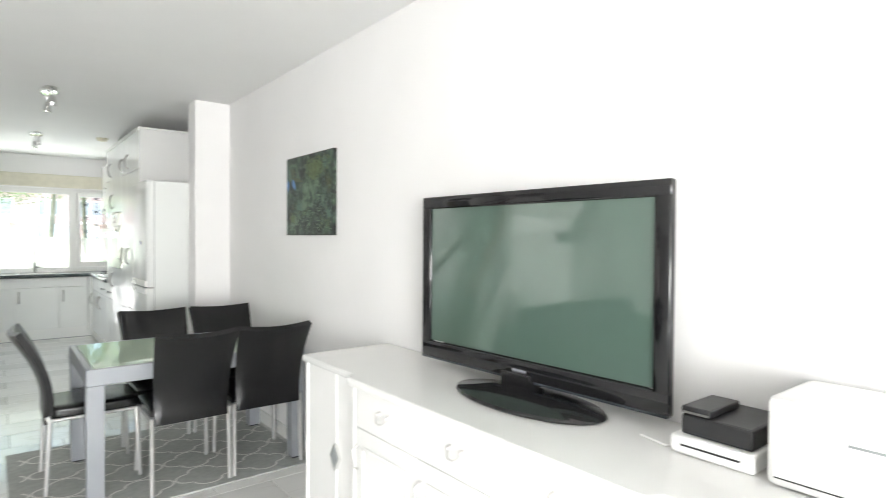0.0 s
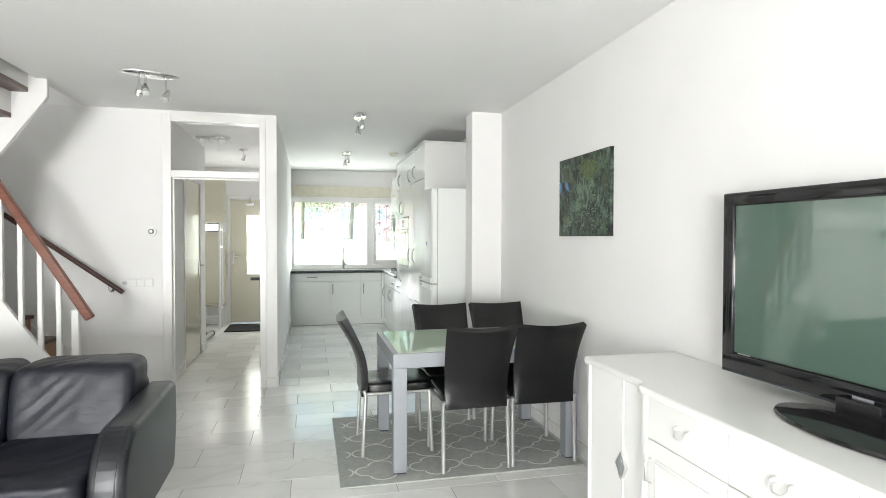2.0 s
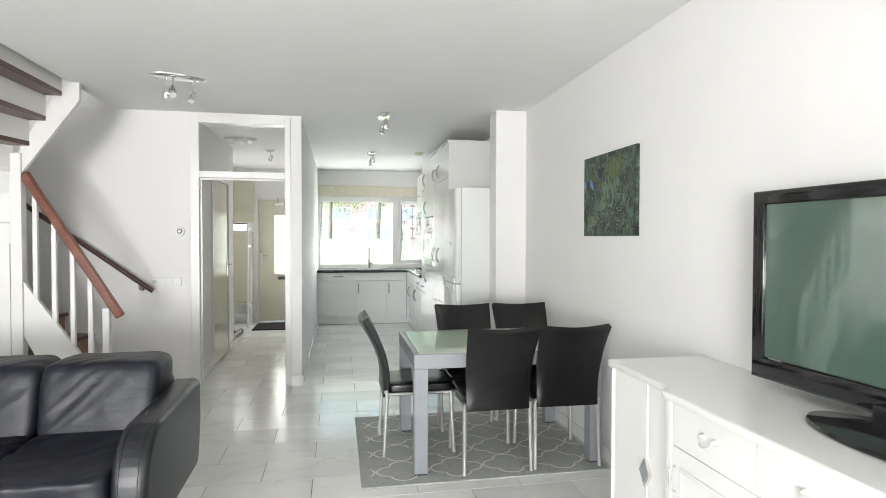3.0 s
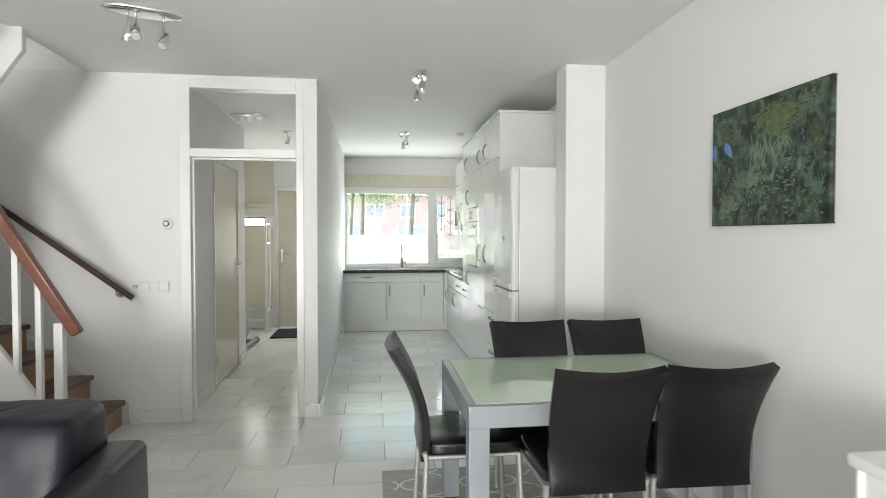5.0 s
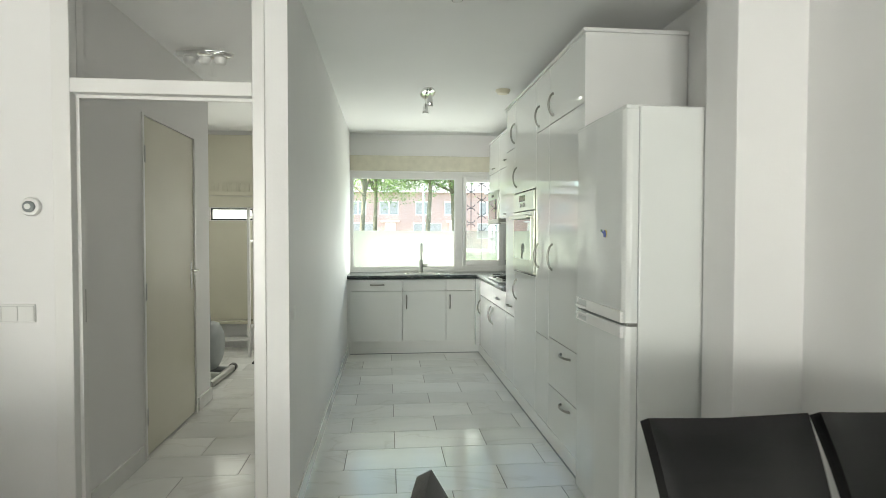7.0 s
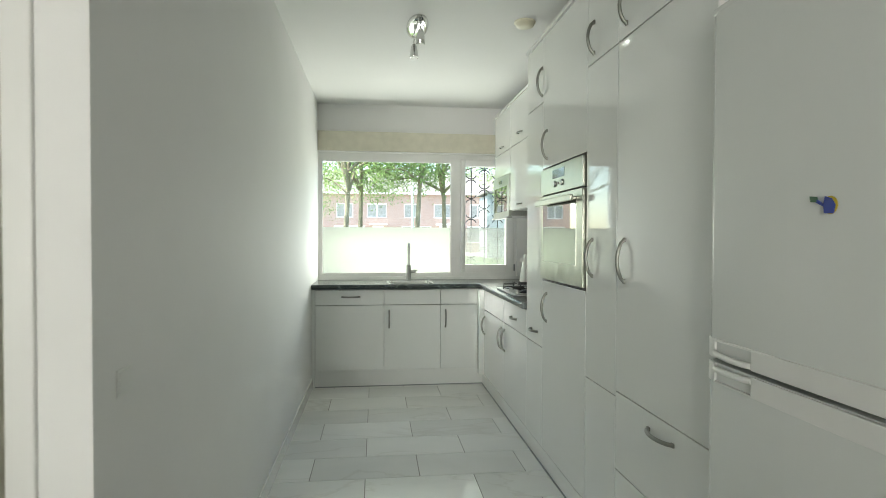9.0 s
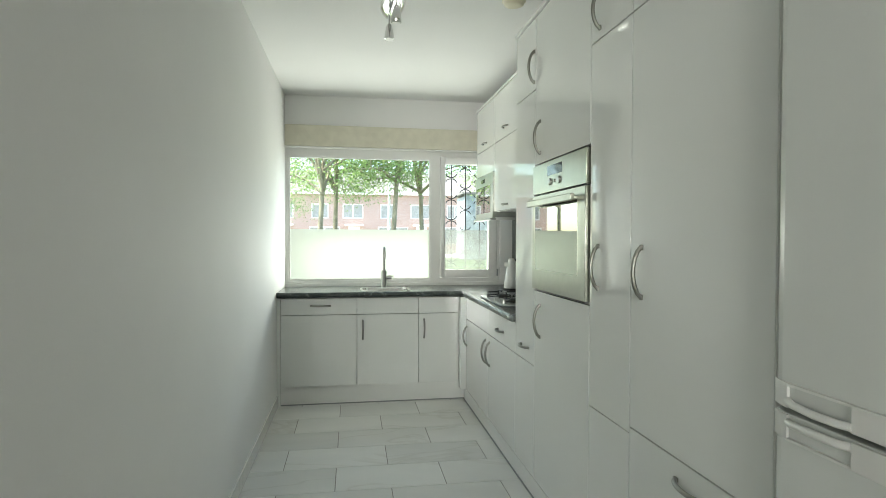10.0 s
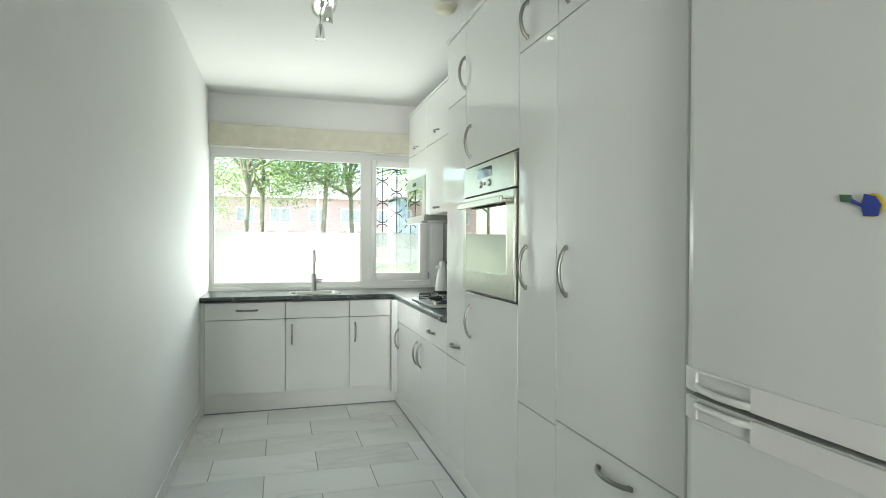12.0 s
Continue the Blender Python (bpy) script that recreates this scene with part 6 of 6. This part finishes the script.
structure("lawn", B((-60, 16.0, -0.06, 60, 44.0, -0.02)), "grass", "green verge across the street", "lawn")


def tree(x, y, height, spread, leaves, seed, lean=0.0, low=2.6):
    """A street tree: forked trunk and limbs, and a loose crown of single leaves in clumps."""
    r = random.Random(seed)
    t = thing("street_tree", "leafy green street tree in sunlight", "tree", pose(x, y, -0.05), group="street trees")
    bm = bmesh.new()
    top = Vector((lean * height * 0.4, 0, height * 0.42))
    rod(bm, [(0, 0, 0), (lean * 0.5, 0, 0.9), (lean * height * 0.2, 0.1, height * 0.22), tuple(top)], 0.11, 10, 0.06)
    tips = []
    for k in range(9):
        a = 2 * math.pi * k / 9 + r.uniform(-0.3, 0.3)
        start = top * r.uniform(0.62, 1.0)
        out = spread * r.uniform(0.45, 0.95)
        tip = Vector((top.x + out * math.cos(a), out * math.sin(a), r.uniform(max(low + 0.3, height * 0.28), height * 0.92)))
        mid = start.lerp(tip, 0.5) + Vector((0, 0, r.uniform(0.1, 0.5)))
        rod(bm, [tuple(start), tuple(mid), tuple(tip)], 0.055, 7, 0.012)
        tips.append(tip)
        for _ in range(4):
            q = mid.lerp(tip, r.uniform(0, 0.8)) 
            e = q + Vector((r.uniform(-1, 1), r.uniform(-1, 1), r.uniform(-0.3, 0.9))) * spread * 0.4
            rod(bm, [tuple(q), tuple(e)], 0.02, 5, 0.006)
            tips.append(e)
    part("trunk", bm, "bark", t)
    verts, faces = [], []
    for i in range(leaves):
        c = tips[i % len(tips)] + Vector((r.gauss(0, 0.42), r.gauss(0, 0.42), r.gauss(0, 0.32))) * (spread / 3.0)
        if c.z < low * 0.75:
            continue
        a = Vector((r.uniform(-1, 1), r.uniform(-1, 1), r.uniform(-1, 1))).normalized()
        b = a.orthogonal().normalized()
        s = r.uniform(0.03, 0.068)
        n = len(verts)
        verts += [c - a * s, c + b * s * 0.5, c + a * s, c - b * s * 0.5]
        faces.append((n, n + 1, n + 2, n + 3))
    me = bpy.data.meshes.new("crown")
    me.from_pydata([tuple(v) for v in verts], [], faces)
    me.materials.append(M["leaf"])
    crown = new("crown", me)
    crown.parent = t
    return t


tree(-0.85, 23.0, 10.0, 3.2, 12000, 11, 0.05, 2.2)
tree(-0.40, 25.0, 10.0, 3.0, 8000, 12, 0.02, 2.6)
tree(1.50, 23.5, 10.5, 2.8, 9600, 18, 0.06, 2.7)
tree(2.75, 25.0, 10.0, 2.8, 9600, 13, -0.03, 2.6)
tree(5.6, 25.0, 9.5, 3.0, 10400, 14, -0.08, 2.4)
tree(-6.5, 27.0, 10.0, 3.6, 10000, 15)
tree(-4.0, 34.0, 10.0, 3.6, 9000, 16)
tree(11.5, 30.0, 9.0, 3.6, 10000, 17)

pole = thing("street_lamp", "tall white street lamp post", "street lamp", pose(1.85, 30.0, -0.05))
part("post", rod(bmesh.new(), [(0, 0, 0), (0, 0, 4.4)], 0.07, 12, 0.045), "white_render", pole)
part("lantern", lathe(bmesh.new(), [(0, 4.38), (0.10, 4.40), (0.16, 4.62), (0.10, 4.74), (0, 4.76)], 20), "white_plastic", pole)


def terrace_house(x, label):
    h = thing("terrace_house", label, "house", pose(x, 55.0, -0.05), group="terrace row")
    w, top = 6.0, 5.3
    bm = bmesh.new()
    pierced(bm, "x", 0, w, 0, 0.3, 0, top, [(0.5, 3.2, 0.9, 2.4), (3.9, 4.9, 0.0, 2.4), (0.7, 2.2, 3.1, 4.4), (3.4, 5.2, 3.1, 4.4)])
    box(bm, 0, 0.3, 0, w, 8.0, top)
    part("wall", bm, "brick", h)
    part("roof", prism(bmesh.new(), [(-0.4, top), (8.4, top), (4.0, top + 2.4)], 0, w, Matrix(((0, 0, 1, 0), (1, 0, 0, 0), (0, 1, 0, 0), (0, 0, 0, 1)))), "roof", h)
    part("gutter", B((0, -0.42, top - 0.1, w, -0.28, top + 0.05)), "white_render", h)
    for x0, x1, z0, z1 in ((0.5, 3.2, 0.9, 2.4), (0.7, 2.2, 3.1, 4.4), (3.4, 5.2, 3.1, 4.4)):
        wf = part("window", B((x0, 0.08, z0, x1, 0.18, z0 + 0.1), (x0, 0.08, z1 - 0.1, x1, 0.18, z1), (x0, 0.08, z0 + 0.1, x0 + 0.1, 0.18, z1 - 0.1), (x1 - 0.1, 0.08, z0 + 0.1, x1, 0.18, z1 - 0.1), ((x0 + x1) / 2 - 0.05, 0.08, z0 + 0.1, (x0 + x1) / 2 + 0.05, 0.18, z1 - 0.1)), "white_render", h)
        part("pane", B((x0 + 0.1, 0.13, z0 + 0.1, x1 - 0.1, 0.15, z1 - 0.1)), "far_glass", wf)
    part("door", B((3.9, 0.1, 0.0, 4.9, 0.2, 2.4)), "white_render", h)
    part("canopy", B((3.6, -0.7, 2.45, 5.2, -0.005, 2.6)), "white_render", h)
    return h


first = terrace_house(-16.0, "brick terrace house with white window frames across the street")
for k in range(1, 7):
    copy_thing(first, pose(-16.0 + 6.0 * k, 55.0, -0.05))

shed = thing("timber_shed", "grey timber-clad shed across the street", "shed", pose(7.3, 40.0, -0.05))
part("body", B((0.06, 0.06, 0, 4.9, 3, 4.1)), "fence", shed)
for k in range(17):
    part("board", B((k * 0.29, 0, 0, k * 0.29 + 0.27, 0.055, 4.2)), "fence", shed)
part("roof", B((-0.2, -0.2, 4.2, 5.2, 3.2, 4.32)), "roof", shed)

# ---------------------------------------------------------------- floor of marble tiles in running bond
TILE_X, TILE_Y, JOINT = 0.587, 0.305, 0.0038
floor = structure("floor", B((XL, YB - 0.2, -0.06, XK + 0.1, YF + 0.2, -0.004)), "grout", "pale marble tile floor laid in running bond", "floor")
shared = {}
rest = ([], [])


def tile_mesh(w, d):
    key = (round(w, 3), round(d, 3))
    if key not in shared:
        e, me = 0.0012, bpy.data.meshes.new("tile")
        x, y = w / 2 - JOINT / 2, d / 2 - JOINT / 2
        v = [(-x, -y, -0.006), (x, -y, -0.006), (x, y, -0.006), (-x, y, -0.006), (-x, -y, -e), (x, -y, -e), (x, y, -e), (-x, y, -e), (-x + e, -y + e, 0), (x - e, -y + e, 0), (x - e, y - e, 0), (-x + e, y - e, 0)]
        f = [(8, 9, 10, 11)] + [(a, (a + 1) % 4, 4 + (a + 1) % 4, 4 + a) for a in range(4)] + [(4 + a, 4 + (a + 1) % 4, 8 + (a + 1) % 4, 8 + a) for a in range(4)]
        me.from_pydata(v, [], f)
        me.materials.append(M["marble"])
        shared[key] = (me, v, f)
    return shared[key]


for r in range(-45, 7):
    y0, y1 = 8.135 + r * TILE_Y, 8.135 + (r + 1) * TILE_Y
    y1 = min(y1, YF + 0.02)
    off = 0.42 if r % 2 == 0 else 0.127
    for k in range(-8, 5):
        x0, x1 = max(XL, off + (k - 1) * TILE_X), min(XK, off + k * TILE_X)
        if x1 - x0 < 0.03 or y1 - y0 < 0.03:
            continue
        me, v, f = tile_mesh(x1 - x0, y1 - y0)
        c = ((x0 + x1) / 2, (y0 + y1) / 2, 0.0)
        if c[1] > 2.3 and c[0] > -1.9:
            t = new("tile", me)
            t.location = c
            t.parent = floor
        else:
            n = len(rest[0])
            rest[0].extend([(a + c[0], b + c[1], z) for a, b, z in v])
            rest[1].extend([tuple(i + n for i in q) for q in f])
me = bpy.data.meshes.new("far_tiles")
me.from_pydata(rest[0], [], rest[1])
me.materials.append(M["marble"])
ob = new("far_tiles", me)
ob.parent = floor
tagged(ob, kind="stuff")
